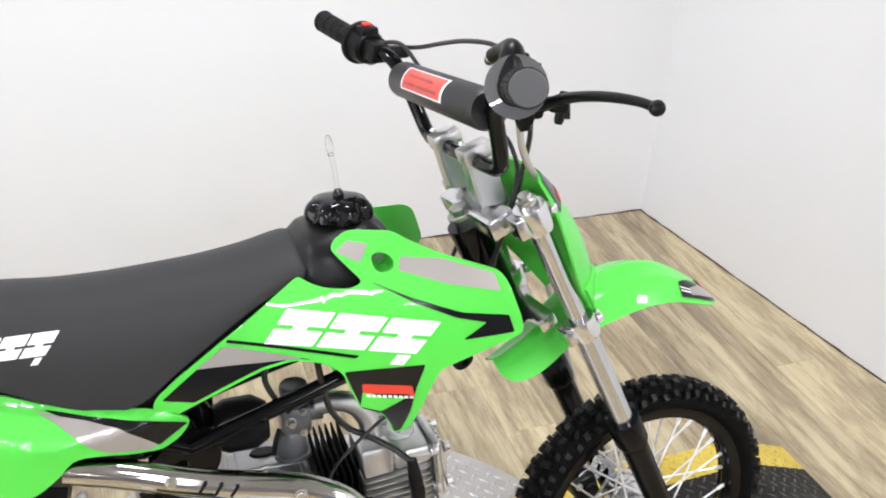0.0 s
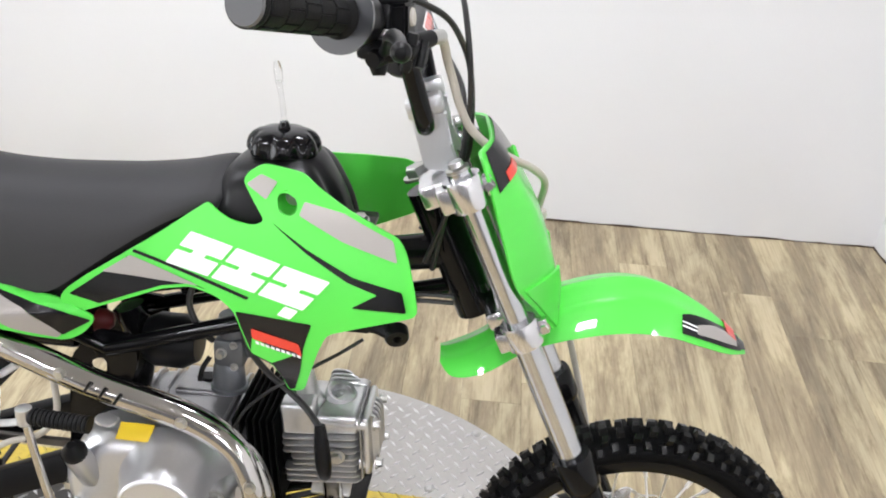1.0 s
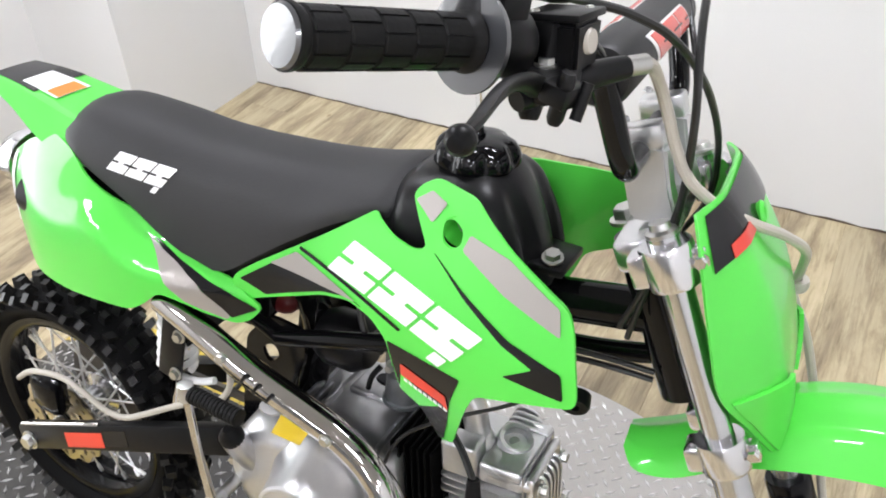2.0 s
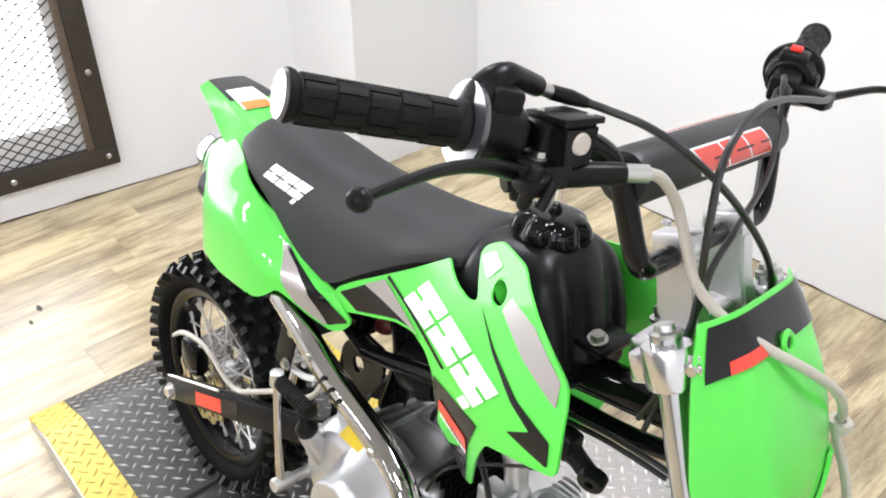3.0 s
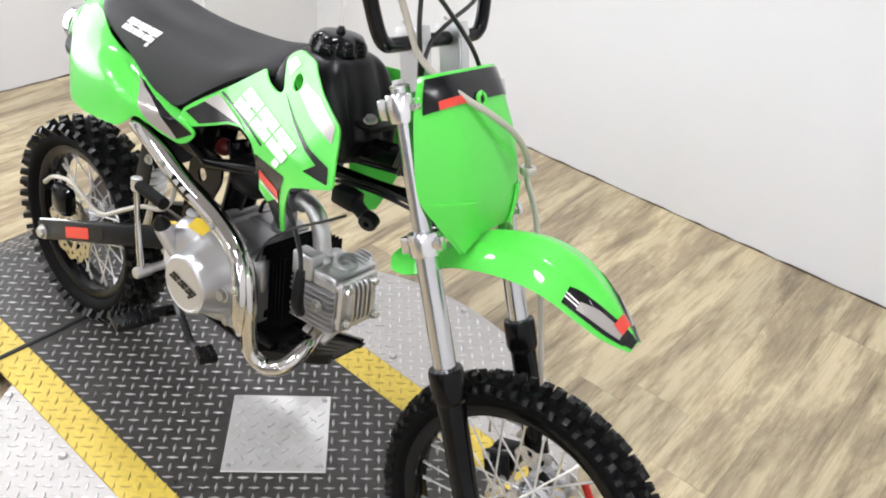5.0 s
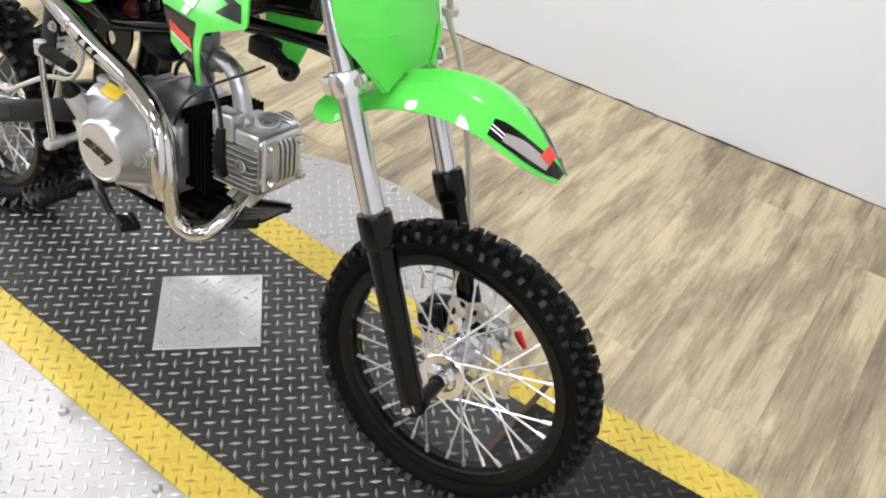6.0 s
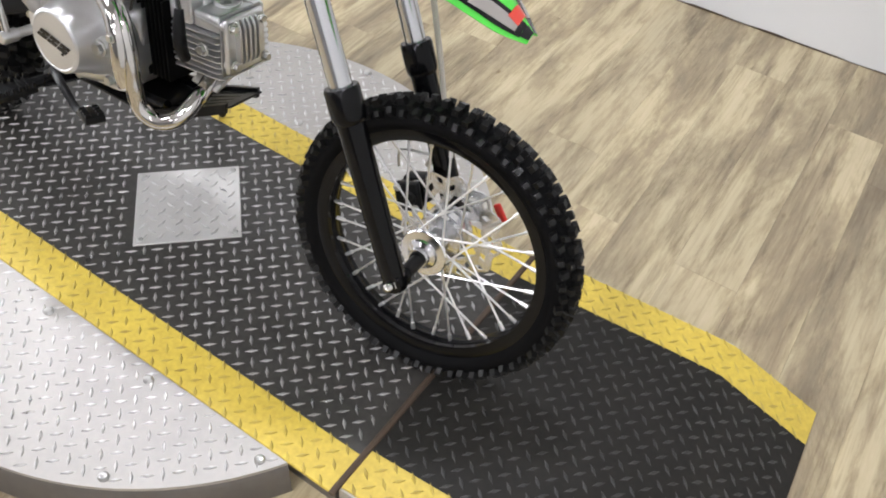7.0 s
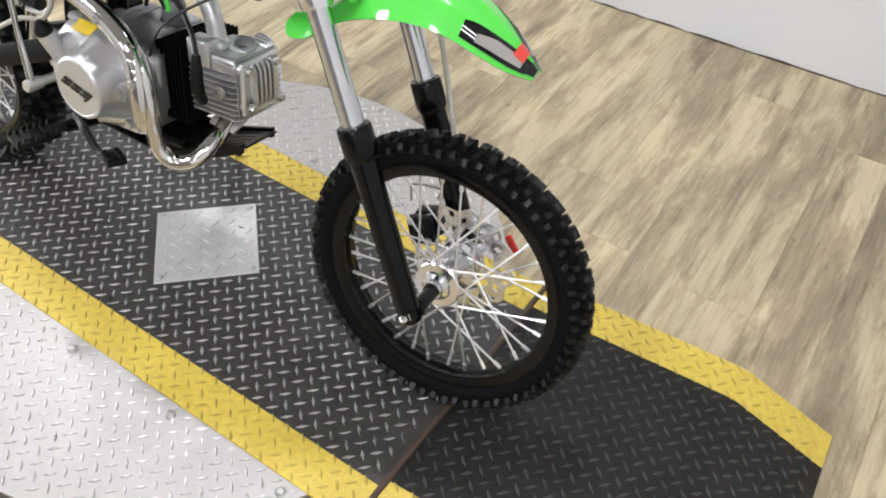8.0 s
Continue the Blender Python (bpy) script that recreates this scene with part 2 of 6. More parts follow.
# ---- mesh tools ----
def finish(name, bm, mat, sharp=35):
    bmesh.ops.remove_doubles(bm, verts=bm.verts, dist=1e-5)
    bmesh.ops.recalc_face_normals(bm, faces=bm.faces)
    me = bpy.data.meshes.new(name)
    for f in bm.faces:
        f.smooth = True
    bm.to_mesh(me)
    bm.free()
    me.set_sharp_from_angle(angle=radians(sharp))
    for one in mat if isinstance(mat, (list, tuple)) else (mat,):
        me.materials.append(one)
    return me


def part(name, bm, mat, parent, label="", m=None, sharp=35):
    ob = new(name, finish(name, bm, mat, sharp) if isinstance(bm, bmesh.types.BMesh) else bm)
    ob.parent = parent
    if m is not None:
        ob.matrix_basis = m
    return tagged(ob, label)


def thing(name, label, category, group="", kind="", m=None):
    ob = new(name)
    ob.empty_display_size = 0.1
    if m is not None:
        ob.matrix_basis = m
    return tagged(ob, label, category, group, kind)


def solid(name, bm, mat, label, category, group="", kind="", m=None, sharp=35):
    ob = new(name, finish(name, bm, mat, sharp))
    if m is not None:
        ob.matrix_basis = m
    return tagged(ob, label, category, group, kind)


def box(x0, x1, y0, y1, z0, z1, bevel=0.0, bm=None, seg=2, m=None):
    one = bmesh.new()
    vs = [one.verts.new((x, y, z)) for x in (x0, x1) for y in (y0, y1) for z in (z0, z1)]
    for q in ((0, 1, 3, 2), (4, 6, 7, 5), (0, 4, 5, 1), (2, 3, 7, 6), (0, 2, 6, 4), (1, 5, 7, 3)):
        one.faces.new([vs[k] for k in q])
    if bevel:
        bmesh.ops.bevel(one, geom=one.edges, offset=bevel, segments=seg, affect="EDGES", profile=0.5)
    return join(bm, one, m)


def join(bm, one, m=None):
    if m is not None:
        bmesh.ops.transform(one, matrix=m, verts=one.verts)
    if bm is None:
        return one
    tmp = bpy.data.meshes.new("tmp")
    one.to_mesh(tmp)
    one.free()
    bm.from_mesh(tmp)
    bpy.data.meshes.remove(tmp)
    return bm


def curve_points(pts, steps=6):
    p = [np.array(q, float) for q in pts]
    if len(p) < 3:
        return p
    out = []
    for k in range(len(p) - 1):
        a, b, c, d = p[max(k - 1, 0)], p[k], p[k + 1], p[min(k + 2, len(p) - 1)]
        for s in range(steps):
            t = s / steps
            out.append(0.5 * (2 * b + (c - a) * t + (2 * a - 5 * b + 4 * c - d) * t * t + (3 * b - a - 3 * c + d) * t ** 3))
    return out + [p[-1]]


def tube(pts, r, seg=10, steps=6, bm=None, flat=1.0):
    """A round tube along a smooth line. r: one radius, or one a point."""
    line = curve_points(pts, steps)
    radii = [r] * len(line) if not isinstance(r, (list, tuple)) else [float(np.interp(k / (len(line) - 1), np.linspace(0, 1, len(r)), r)) for k in range(len(line))]
    one = bmesh.new()
    rings, side = [], None
    for k, p in enumerate(line):
        ahead = Vector(line[min(k + 1, len(line) - 1)] - line[max(k - 1, 0)]).normalized()
        if side is None:
            side = ahead.orthogonal().normalized()
        side = (side - ahead * side.dot(ahead)).normalized()
        up = ahead.cross(side)
        rings.append([one.verts.new(Vector(p) + radii[k] * (math.cos(a) * side + flat * math.sin(a) * up)) for a in (2 * math.pi * q / seg for q in range(seg))])
    for a, b in zip(rings, rings[1:]):
        for q in range(seg):
            one.faces.new((a[q], a[(q + 1) % seg], b[(q + 1) % seg], b[q]))
    one.faces.new(rings[0][::-1])
    one.faces.new(rings[-1])
    return join(bm, one)


def lathe(profile, seg=32, bm=None, m=None, closed=False):
    """Turns (radius, height) pairs round the local y axis."""
    one = bmesh.new()
    rings = []
    for r, h in profile:
        if r < 1e-6:
            rings.append([one.verts.new((0, h, 0))])
        else:
            rings.append([one.verts.new((r * math.cos(a), h, r * math.sin(a))) for a in (2 * math.pi * q / seg for q in range(seg))])
    pairs = list(zip(rings, rings[1:])) + ([(rings[-1], rings[0])] if closed else [])
    for a, b in pairs:
        for q in range(seg):
            w = (q + 1) % seg
            if len(a) == 1 and len(b) == 1:
                continue
            if len(a) == 1:
                one.faces.new((a[0], b[w], b[q]))
            elif len(b) == 1:
                one.faces.new((a[q], a[w], b[0]))
            else:
                one.faces.new((a[q], a[w], b[w], b[q]))
    return join(bm, one, m)


def loft(sections, bm=None, cap=True):
    one = bmesh.new()
    rings = [[one.verts.new(p) for p in s] for s in sections]
    for a, b in zip(rings, rings[1:]):
        for q in range(len(a)):
            w = (q + 1) % len(a)
            one.faces.new((a[q], a[w], b[w], b[q]))
    if cap:
        one.faces.new(rings[0][::-1])
        one.faces.new(rings[-1])
    return join(bm, one)


def surface(grid, thick, bm=None):
    """A sheet through rows of points, thickened."""
    one = bmesh.new()
    rows = [[one.verts.new(p) for p in row] for row in grid]
    for a, b in zip(rows, rows[1:]):
        for q in range(len(a) - 1):
            one.faces.new((a[q], a[q + 1], b[q + 1], b[q]))
    bmesh.ops.recalc_face_normals(one, faces=one.faces)
    bmesh.ops.solidify(one, geom=one.faces[:], thickness=thick)
    return join(bm, one)


def rounded(pts, r, n=4):
    """The outline with its corners rounded."""
    out = []
    for k in range(len(pts)):
        a, b, c = (Vector(pts[(k + d) % len(pts)]) for d in (-1, 0, 1))
        d = min(r, (a - b).length * 0.45, (c - b).length * 0.45)
        p, q = b + (a - b).normalized() * d, b + (c - b).normalized() * d
        for s in range(n):
            t = s / (n - 1)
            out.append(tuple((1 - t) ** 2 * p + 2 * t * (1 - t) * b + t * t * q))
    return out


def sheet(outline, depth, thick, r=0.008, cell=0.02, side=-1, lift=0.0, holes=(), bm=None):
    """A panel with an outline in x and z that follows the half width depth(x, z); side -1 is the right."""
    one = bmesh.new()
    loops = [rounded(outline, r) if r else outline] + [rounded(h, r) for h in holes]
    edges = []
    for loop in loops:
        vs = [one.verts.new((x, 0, z)) for x, z in loop]
        edges += [one.edges.new((vs[k], vs[(k + 1) % len(vs)])) for k in range(len(vs))]
    bmesh.ops.triangle_fill(one, edges=edges, use_beauty=True, use_dissolve=False)
    for axis in (0, 2):
        lo, hi = min(v.co[axis] for v in one.verts), max(v.co[axis] for v in one.verts)
        at = math.ceil(lo / cell) * cell
        while at < hi:
            no = Vector((1, 0, 0)) if axis == 0 else Vector((0, 0, 1))
            bmesh.ops.bisect_plane(one, geom=one.verts[:] + one.edges[:] + one.faces[:], dist=1e-6, plane_co=no * at, plane_no=no)
            at += cell
    bmesh.ops.recalc_face_normals(one, faces=one.faces)
    if one.faces and sum(f.normal.y * f.calc_area() for f in one.faces) * side < 0:
        bmesh.ops.reverse_faces(one, faces=one.faces[:])
    for v in one.verts:
        v.co.y = side * (depth(v.co.x, v.co.z) + lift)
    bmesh.ops.solidify(one, geom=one.faces[:], thickness=thick)
    return join(bm, one)


def bolt_mesh(r, h, bm=None, m=None):
    """A hexagon head with a washer, along the local y axis towards minus y."""
    one = lathe([(0, -h), (r * 0.9, -h), (r, -h * 0.85), (r, 0), (0, 0)], 6)
    lathe([(0, -h * 0.25), (r * 1.35, -h * 0.25), (r * 1.35, 0), (0, 0)], 16, one)
    return join(bm, one, m)


def aim(p, q):
    """A pose at p whose y axis points to q."""
    d = (Vector(q) - Vector(p)).normalized()
    return Matrix.Translation(p) @ d.to_track_quat("Y", "Z").to_matrix().to_4x4()


# ---- the room ----
FLOOR = -0.085
TOP = 2.6


def wall_slab(name, a, b, thick, z0=FLOOR, z1=TOP, label="white painted wall", paint=None):
    """An upright slab whose inner face runs from a to b; it thickens to the left of that way."""
    a, b = Vector((*a, 0)), Vector((*b, 0))
    d = (b - a).normalized()
    n = Vector((-d.y, d.x, 0)) * thick
    bm = bmesh.new()
    low = [bm.verts.new((p.x, p.y, z0)) for p in (a, b, b + n, a + n)]
    high = [bm.verts.new((p.x, p.y, z1)) for p in (a, b, b + n, a + n)]
    bm.faces.new(low[::-1])
    bm.faces.new(high)
    for k in range(4):
        w = (k + 1) % 4
        bm.faces.new((low[k], low[w], high[w], high[k]))
    return solid(name, bm, paint or WALL, label, "wall", kind="structure")


def left_x(y):
    return -2.137 + 0.085 * y


BACK_L, BACK_R = (-1.65, 1.555), (1.581, 1.715)
wall_slab("wall_back", BACK_R, BACK_L, -0.12, label="plain white painted back wall")
wall_slab("wall_right", (2.91, -6.0), BACK_R, -0.12, label="white wall beside the turntable")
wall_slab("wall_front", (-2.9, -6.0), (2.91, -6.0), -0.12, label="unseen wall closing the showroom, grey to darken reflections", paint=FAR_WALL)
wall_slab("wall_column_side", BACK_L, (-1.65, 1.0), -0.10, label="cream white side of the wall column")
wall_slab("wall_column_face", (-1.75, 1.0), (left_x(1.0), 1.0), -0.10, label="white face of the wall column")
# the left wall, open where the steel screen stands
WIN = (-1.15, 0.19, 0.20, 1.68)
for name, y0, y1, z0, z1 in (("wall_left", WIN[1], 1.0, FLOOR, TOP), ("wall_left_far", -6.0, WIN[0], FLOOR, TOP),
                             ("wall_left_sill", WIN[0], WIN[1], FLOOR, WIN[2]), ("wall_left_head", WIN[0], WIN[1], WIN[3], TOP)):
    wall_slab(name, (left_x(y1), y1), (left_x(y0), y0), -0.14, z0, z1, "off-white wall with a screened opening")
solid("ceiling", box(-3.0, 3.2, -6.2, 2.0, TOP, TOP + 0.1), CEIL, "unseen ceiling over the showroom, greyed to darken reflections", "ceiling", kind="structure")
solid("backdrop", box(-3.3, -3.28, -4.2, 3.6, -2.6, 3.2), DAYLIGHT, "bright daylight behind the screened opening", "backdrop", kind="structure")
solid("ground", box(-2.40, 3.2, -6.4, 2.4, FLOOR - 0.2, FLOOR - 0.012), DULL_STEEL, "grey slab below the floor boards", "ground", kind="structure")

# the dark gap that shows where the boards end at the walls
def gap_line(name, a, b):
    a, b = Vector((*a, 0)), Vector((*b, 0))
    d = (b - a).normalized()
    rng_gap = random.Random(11)
    n = max(2, int((b - a).length / 0.045))
    bm = bmesh.new()
    inner = Vector((-d.y, d.x, 0))
    prev = None
    for k in range(n + 1):
        p = a + d * ((b - a).length * k / n)
        hi, out = rng_gap.uniform(0.0015, 0.0065), rng_gap.uniform(0.002, 0.0045)
        ring = [bm.verts.new(q) for q in (p + Vector((0, 0, FLOOR + 0.0003)), p + inner * out + Vector((0, 0, FLOOR + 0.0003)), p + inner * out * 0.6 + Vector((0, 0, FLOOR + hi)), p + Vector((0, 0, FLOOR + hi)))]
        if prev:
            for i in range(4):
                bm.faces.new((prev[i], prev[(i + 1) % 4], ring[(i + 1) % 4], ring[i]))
        prev = ring
    solid(name, bm, RUST, "dark dirty line where the floor meets the wall", "trim", kind="structure")


gap_line("trim", (2.91, -6.0), BACK_R)
gap_line("trim", BACK_R, BACK_L)
gap_line("trim", (left_x(1.0), 1.0), (left_x(-6.0), -6.0))

# the screen over the opening
screen = thing("metal_screen", "black steel frame with expanded metal mesh, bolted to the wall", "screen")
tilt = Matrix.Translation((left_x(0), 0, 0)) @ pose(0, 0, 0, 0, 0, -math.degrees(math.atan(0.085)))
Y0, Y1, Z0, Z1, BAR = -1.32, 0.314, 0.026, 1.85, 0.070
for y0, y1, z0, z1 in ((Y1 - BAR, Y1, Z0 + BAR, Z1 - BAR), (Y0, Y0 + BAR, Z0 + BAR, Z1 - BAR), (Y0, Y1, Z0, Z0 + BAR), (Y0, Y1, Z1 - BAR, Z1)):
    part("frame_bar", box(0.003, 0.03, y0, y1, z0, z1, 0.003), FRAME_STEEL, screen, m=tilt)
for y0, y1, z0, z1 in ((Y1 - BAR - 0.026, Y1 - BAR - 0.001, Z0 + BAR, Z1 - BAR),):
    part("packing_strip", box(0.012, 0.027, y0, y1, z0, z1, 0.002), PACKING, screen, "stained wooden packing strip", tilt)
bolt = finish("bolt", lathe([(0, 0.006), (0.007, 0.004), (0.010, 0), (0.010, -0.002), (0, -0.002)], 12), BOLT)
spots = [(Y1 - BAR / 2, z) for z in np.arange(Z0 + BAR / 2, Z1, 0.302)] + [(y, Z0 + BAR / 2) for y in np.arange(Y1 - 0.34, Y0, -0.305)]
for y, z in spots:
    part("bolt", bolt, BOLT, screen, m=tilt @ Matrix.Translation((0.032, y, z)) @ pose(0, 0, 0, 0, 0, -90))
lattice = bmesh.new()
pitch_y, pitch_z, half = 0.046, 0.017, 0.0019


def strand(bm, a, b, w, d):
    a, b = Vector(a), Vector(b)
    n = (b - a).normalized().cross(Vector((1, 0, 0))) * w
    t = Vector((d, 0, 0))
    vs = [bm.verts.new(p) for p in (a - n, a + n, b + n, b - n, a - n + t, a + n + t, b + n + t, b - n + t)]
    for q in ((3, 2, 1, 0), (4, 5, 6, 7), (0, 1, 5, 4), (1, 2, 6, 5), (2, 3, 7, 6), (3, 0, 4, 7)):
        bm.faces.new([vs[k] for k in q])


rows = int((Z1 - Z0 - 2 * BAR) / pitch_z)
cols = int((Y1 - Y0 - 2 * BAR) / pitch_y)
for i in range(rows):
    for j in range(cols):
        y = Y0 + BAR + j * pitch_y + (pitch_y / 2 if i % 2 else 0)
        z = Z0 + BAR + i * pitch_z
        strand(lattice, (0.008, y, z), (0.008, y + pitch_y / 2, z + pitch_z), half, 0.003)
        strand(lattice, (0.008, y, z), (0.008, y - pitch_y / 2, z + pitch_z), half, 0.003)
me = bpy.data.meshes.new("mesh_sheet")
lattice.to_mesh(me)
lattice.free()
me.materials.append(MESH_STEEL)
tagged(part("mesh_sheet", me, MESH_STEEL, screen, "expanded metal mesh", tilt), kind="stuff")

# ---- the turntable, its deck and its ramps ----
RAD, DECK, PAINT, GAP = 0.652, 0.337, 0.252, 0.655
turntable = thing("turntable", "round vehicle turntable of aluminium tread plate with a black deck", "turntable", m=Matrix.Translation((0, 0.004, 0)))


def treads(inside, x0, x1, y0, y1, height, size=1.0, pitch=0.026, turn=45.0, height_at=None):
    """Raised bars of a tread plate, crosswise in turn, where inside(x, y)."""
    verts, faces = [], []
    c, s = math.cos(radians(turn)), math.sin(radians(turn))
    reach = int(2.0 / pitch)
    a, b, h = 0.0135 * size, 0.0036 * size, 0.0024
    for i in range(-reach, reach):
        for j in range(-reach, reach):
            u, v = i * pitch, j * pitch
            x, y = c * u - s * v, s * u + c * v
            if not (x0 < x < x1 and y0 < y < y1) or not inside(x, y):
                continue
            d = (c, s) if (i + j) % 2 else (-s, c)
            e = (-d[1], d[0])
            k = len(verts)
            for along, across, up in ((-a, 0, 0), (0, -b, 0), (a, 0, 0), (0, b, 0), (-a * 0.55, 0, h), (0, -b * 0.4, h), (a * 0.55, 0, h), (0, b * 0.4, h)):
                px, py = x + d[0] * along + e[0] * across, y + d[1] * along + e[1] * across
                verts.append((px, py, (height_at(px) if height_at else height) + up))
            faces += [(k + 4, k + 5, k + 6, k + 7)] + [(k + q, k + (q + 1) % 4, k + 4 + (q + 1) % 4, k + 4 + q) for q in range(4)]
    me = bpy.data.meshes.new("treads")
    me.from_pydata(verts, [], faces)
    return me


def tread_part(me, mat, parent, m=None):
    me.materials.append(mat)
    ob = part("treads", me, mat, parent, "raised tread bars", m)
    tagged(ob, kind="stuff")
    return ob


def plate(x0, x1, y0, y1, z1, thick=0.008):
    return box(x0, x1, y0, y1, z1 - thick, z1, 0.0012, seg=1)


for side in (-1, 1):
    a0 = math.asin(DECK / RAD) + 0.002
    arc = [(RAD * math.cos(a), side * RAD * math.sin(a)) for a in np.linspace(a0, math.pi - a0, 48)]
    bm = bmesh.new()
    top = [bm.verts.new((x, y, -0.0015)) for x, y in arc]
    low = [bm.verts.new((x, y, -0.010)) for x, y in arc]
    bm.faces.new(top if side > 0 else top[::-1])
    bm.faces.new(low[::-1] if side > 0 else low)
    for k in range(len(arc)):
        w = (k + 1) % len(arc)
        bm.faces.new((top[k], top[w], low[w], low[k]))
    wing = part("disc_plate", bm, ALU_PLATE, turntable, "silver aluminium tread plate")
    tread_part(treads(lambda x, y: x * x + y * y < (RAD - 0.012) ** 2 and side * y > DECK + 0.012, -0.66, 0.66, -0.66, 0.66, -0.0015), ALU_TREAD, wing)
    for x, y in ((0.516, 0.362), (0.244, 0.362), (-0.024, 0.366), (-0.29, 0.362), (-0.53, 0.360), (-0.02, 0.632), (-0.33, 0.54), (0.33, 0.54)):
        part("bolt", bolt, BOLT, wing, m=Matrix.Translation((x, side * y, 0.0005)) @ pose(0, 0, 0, 90, 0, 0))
    bm = bmesh.new()
    ring = [(math.cos(a), side * math.sin(a)) for a in np.linspace(a0, math.pi - a0, 48)]
    grid = [[(x * r, y * r, z) for x, y in ring] for r, z in ((RAD - 0.004, -0.011), (RAD + 0.004, -0.02), (RAD + 0.012, FLOOR + 0.001))]
    part("skirt", surface(grid, 0.004), DULL_STEEL, turntable, "dull steel skirt below the disc")
    part("stripe", plate(-GAP + 0.003, GAP - 0.003, *sorted((side * PAINT, side * DECK)), 0.0), YELLOW, turntable, "yellow painted edge stripe")
    tread_part(treads(lambda x, y: PAINT + 0.003 < side * y < DECK - 0.004, -GAP + 0.012, GAP - 0.012, -0.4, 0.4, 0.0), YELLOW_TREAD, turntable)
part("deck_plate", plate(-GAP + 0.003, GAP - 0.003, -PAINT, PAINT, 0.0), BLACK_PLATE, turntable, "black painted tread plate")
HATCH, CORNER = 0.222, (-0.026, 0.003)


def in_hatch(x, y):
    u, v = (x - CORNER[0] + y - CORNER[1]) / 2 ** 0.5, (y - CORNER[1] - x + CORNER[0]) / 2 ** 0.5
    return abs(u) < HATCH / 2 + 0.004 and abs(v) < HATCH / 2 + 0.004


tread_part(treads(lambda x, y: not in_hatch(x, y) and abs(y) < PAINT - 0.002, -GAP + 0.012, GAP - 0.012, -0.4, 0.4, 0.0), WORN_GLINT, turntable)
hatch = part("hatch_plate", box(-HATCH / 2, HATCH / 2, -HATCH / 2, HATCH / 2, -0.002, 0.0035, 0.001, seg=1), HATCH_ALU, turntable, "small square aluminium hatch plate",
             Matrix.Translation((*CORNER, 0)) @ pose(0, 0, 0, 0, 0, 45))
tread_part(treads(lambda x, y: True, -HATCH / 2 + 0.012, HATCH / 2 - 0.012, -HATCH / 2 + 0.012, HATCH / 2 - 0.012, 0.0035), ALU_TREAD, hatch)
for sx, sy in ((-1, 1), (1, -1), (-1, -1), (1, 1)):
    part("bolt", bolt, BOLT, hatch, m=Matrix.Translation((sx * 0.097, sy * 0.097, 0.005)) @ pose(0, 0, 0, 90, 0, 0) @ Matrix.Scale(0.7, 4))
part("turntable_drum",
     box(-GAP + 0.01, GAP - 0.01, -DECK + 0.02, DECK - 0.02, FLOOR, -0.012), DULL_STEEL, turntable)


def ramp(sign, flat_end, end, m, label, skew=0.0):
    """A fixed end section: level from the seam, then sloping down to the floor."""
    start = GAP + 0.004
    base = thing("ramp", label, "ramp", "end ramps", m=Matrix.Translation((0, 0.004, 0)) @ m)

    def top_at(x):
        d = abs(x)
        return 0.0 if d < flat_end else (FLOOR + 0.006) * (d - flat_end) / (end - flat_end)

    for n, y0, y1, mat, worn, says in (("ramp_plate", -PAINT, PAINT, BLACK_PLATE if sign < 0 else RAMP_PLATE, WORN_GLINT if sign < 0 else RAMP_TREAD, "black painted tread plate"), ("stripe", PAINT, DECK, YELLOW, YELLOW_TREAD, "yellow painted edge stripe"),
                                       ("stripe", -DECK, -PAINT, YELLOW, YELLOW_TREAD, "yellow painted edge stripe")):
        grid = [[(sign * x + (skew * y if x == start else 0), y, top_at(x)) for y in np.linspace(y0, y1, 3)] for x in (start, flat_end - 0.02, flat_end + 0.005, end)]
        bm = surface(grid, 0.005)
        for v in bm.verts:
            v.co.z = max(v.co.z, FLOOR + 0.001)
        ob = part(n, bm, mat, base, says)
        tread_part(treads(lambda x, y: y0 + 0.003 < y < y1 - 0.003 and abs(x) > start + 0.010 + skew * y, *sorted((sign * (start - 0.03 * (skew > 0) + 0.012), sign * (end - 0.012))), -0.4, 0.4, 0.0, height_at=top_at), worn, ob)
    for y in (-DECK, DECK):
        bm = bmesh.new()
        near = start + skew * y
        pts = [(near, FLOOR), (near, -0.004), (flat_end, -0.004), (end - 0.02, FLOOR + 0.002), (end - 0.02, FLOOR)]
        rings = [[bm.verts.new((sign * x, y + dy, z)) for x, z in pts] for dy in (-0.004, 0.004)]
        bm.faces.new(rings[0])
        bm.faces.new(rings[1][::-1])
        for k in range(5):
            bm.faces.new((rings[0][k], rings[0][(k + 1) % 5], rings[1][(k + 1) % 5], rings[1][k]))
        part("side_plate", bm, ALU_PLATE, base, "bare steel side")
    part("seam_strip", tube([(sign * GAP, -DECK - 0.002, -0.001), (sign * GAP, 0, -0.0005), (sign * GAP, DECK + 0.002, -0.001)], 0.0068 if sign > 0 else 0.007, 8, 4), RUST if sign > 0 else RUBBER, turntable, "dark worn strip in the seam")


ramp(1, 1.115, 1.315, Matrix.Translation((0.655, 0.018, 0)) @ pose(0, 0, 0, 0, 0, 3.5) @ Matrix.Translation((-0.655, 0, 0)), "black tread plate front ramp", 0.0612)
ramp(-1, 1.02, 1.20, Matrix.Identity(4), "black tread plate rear ramp")


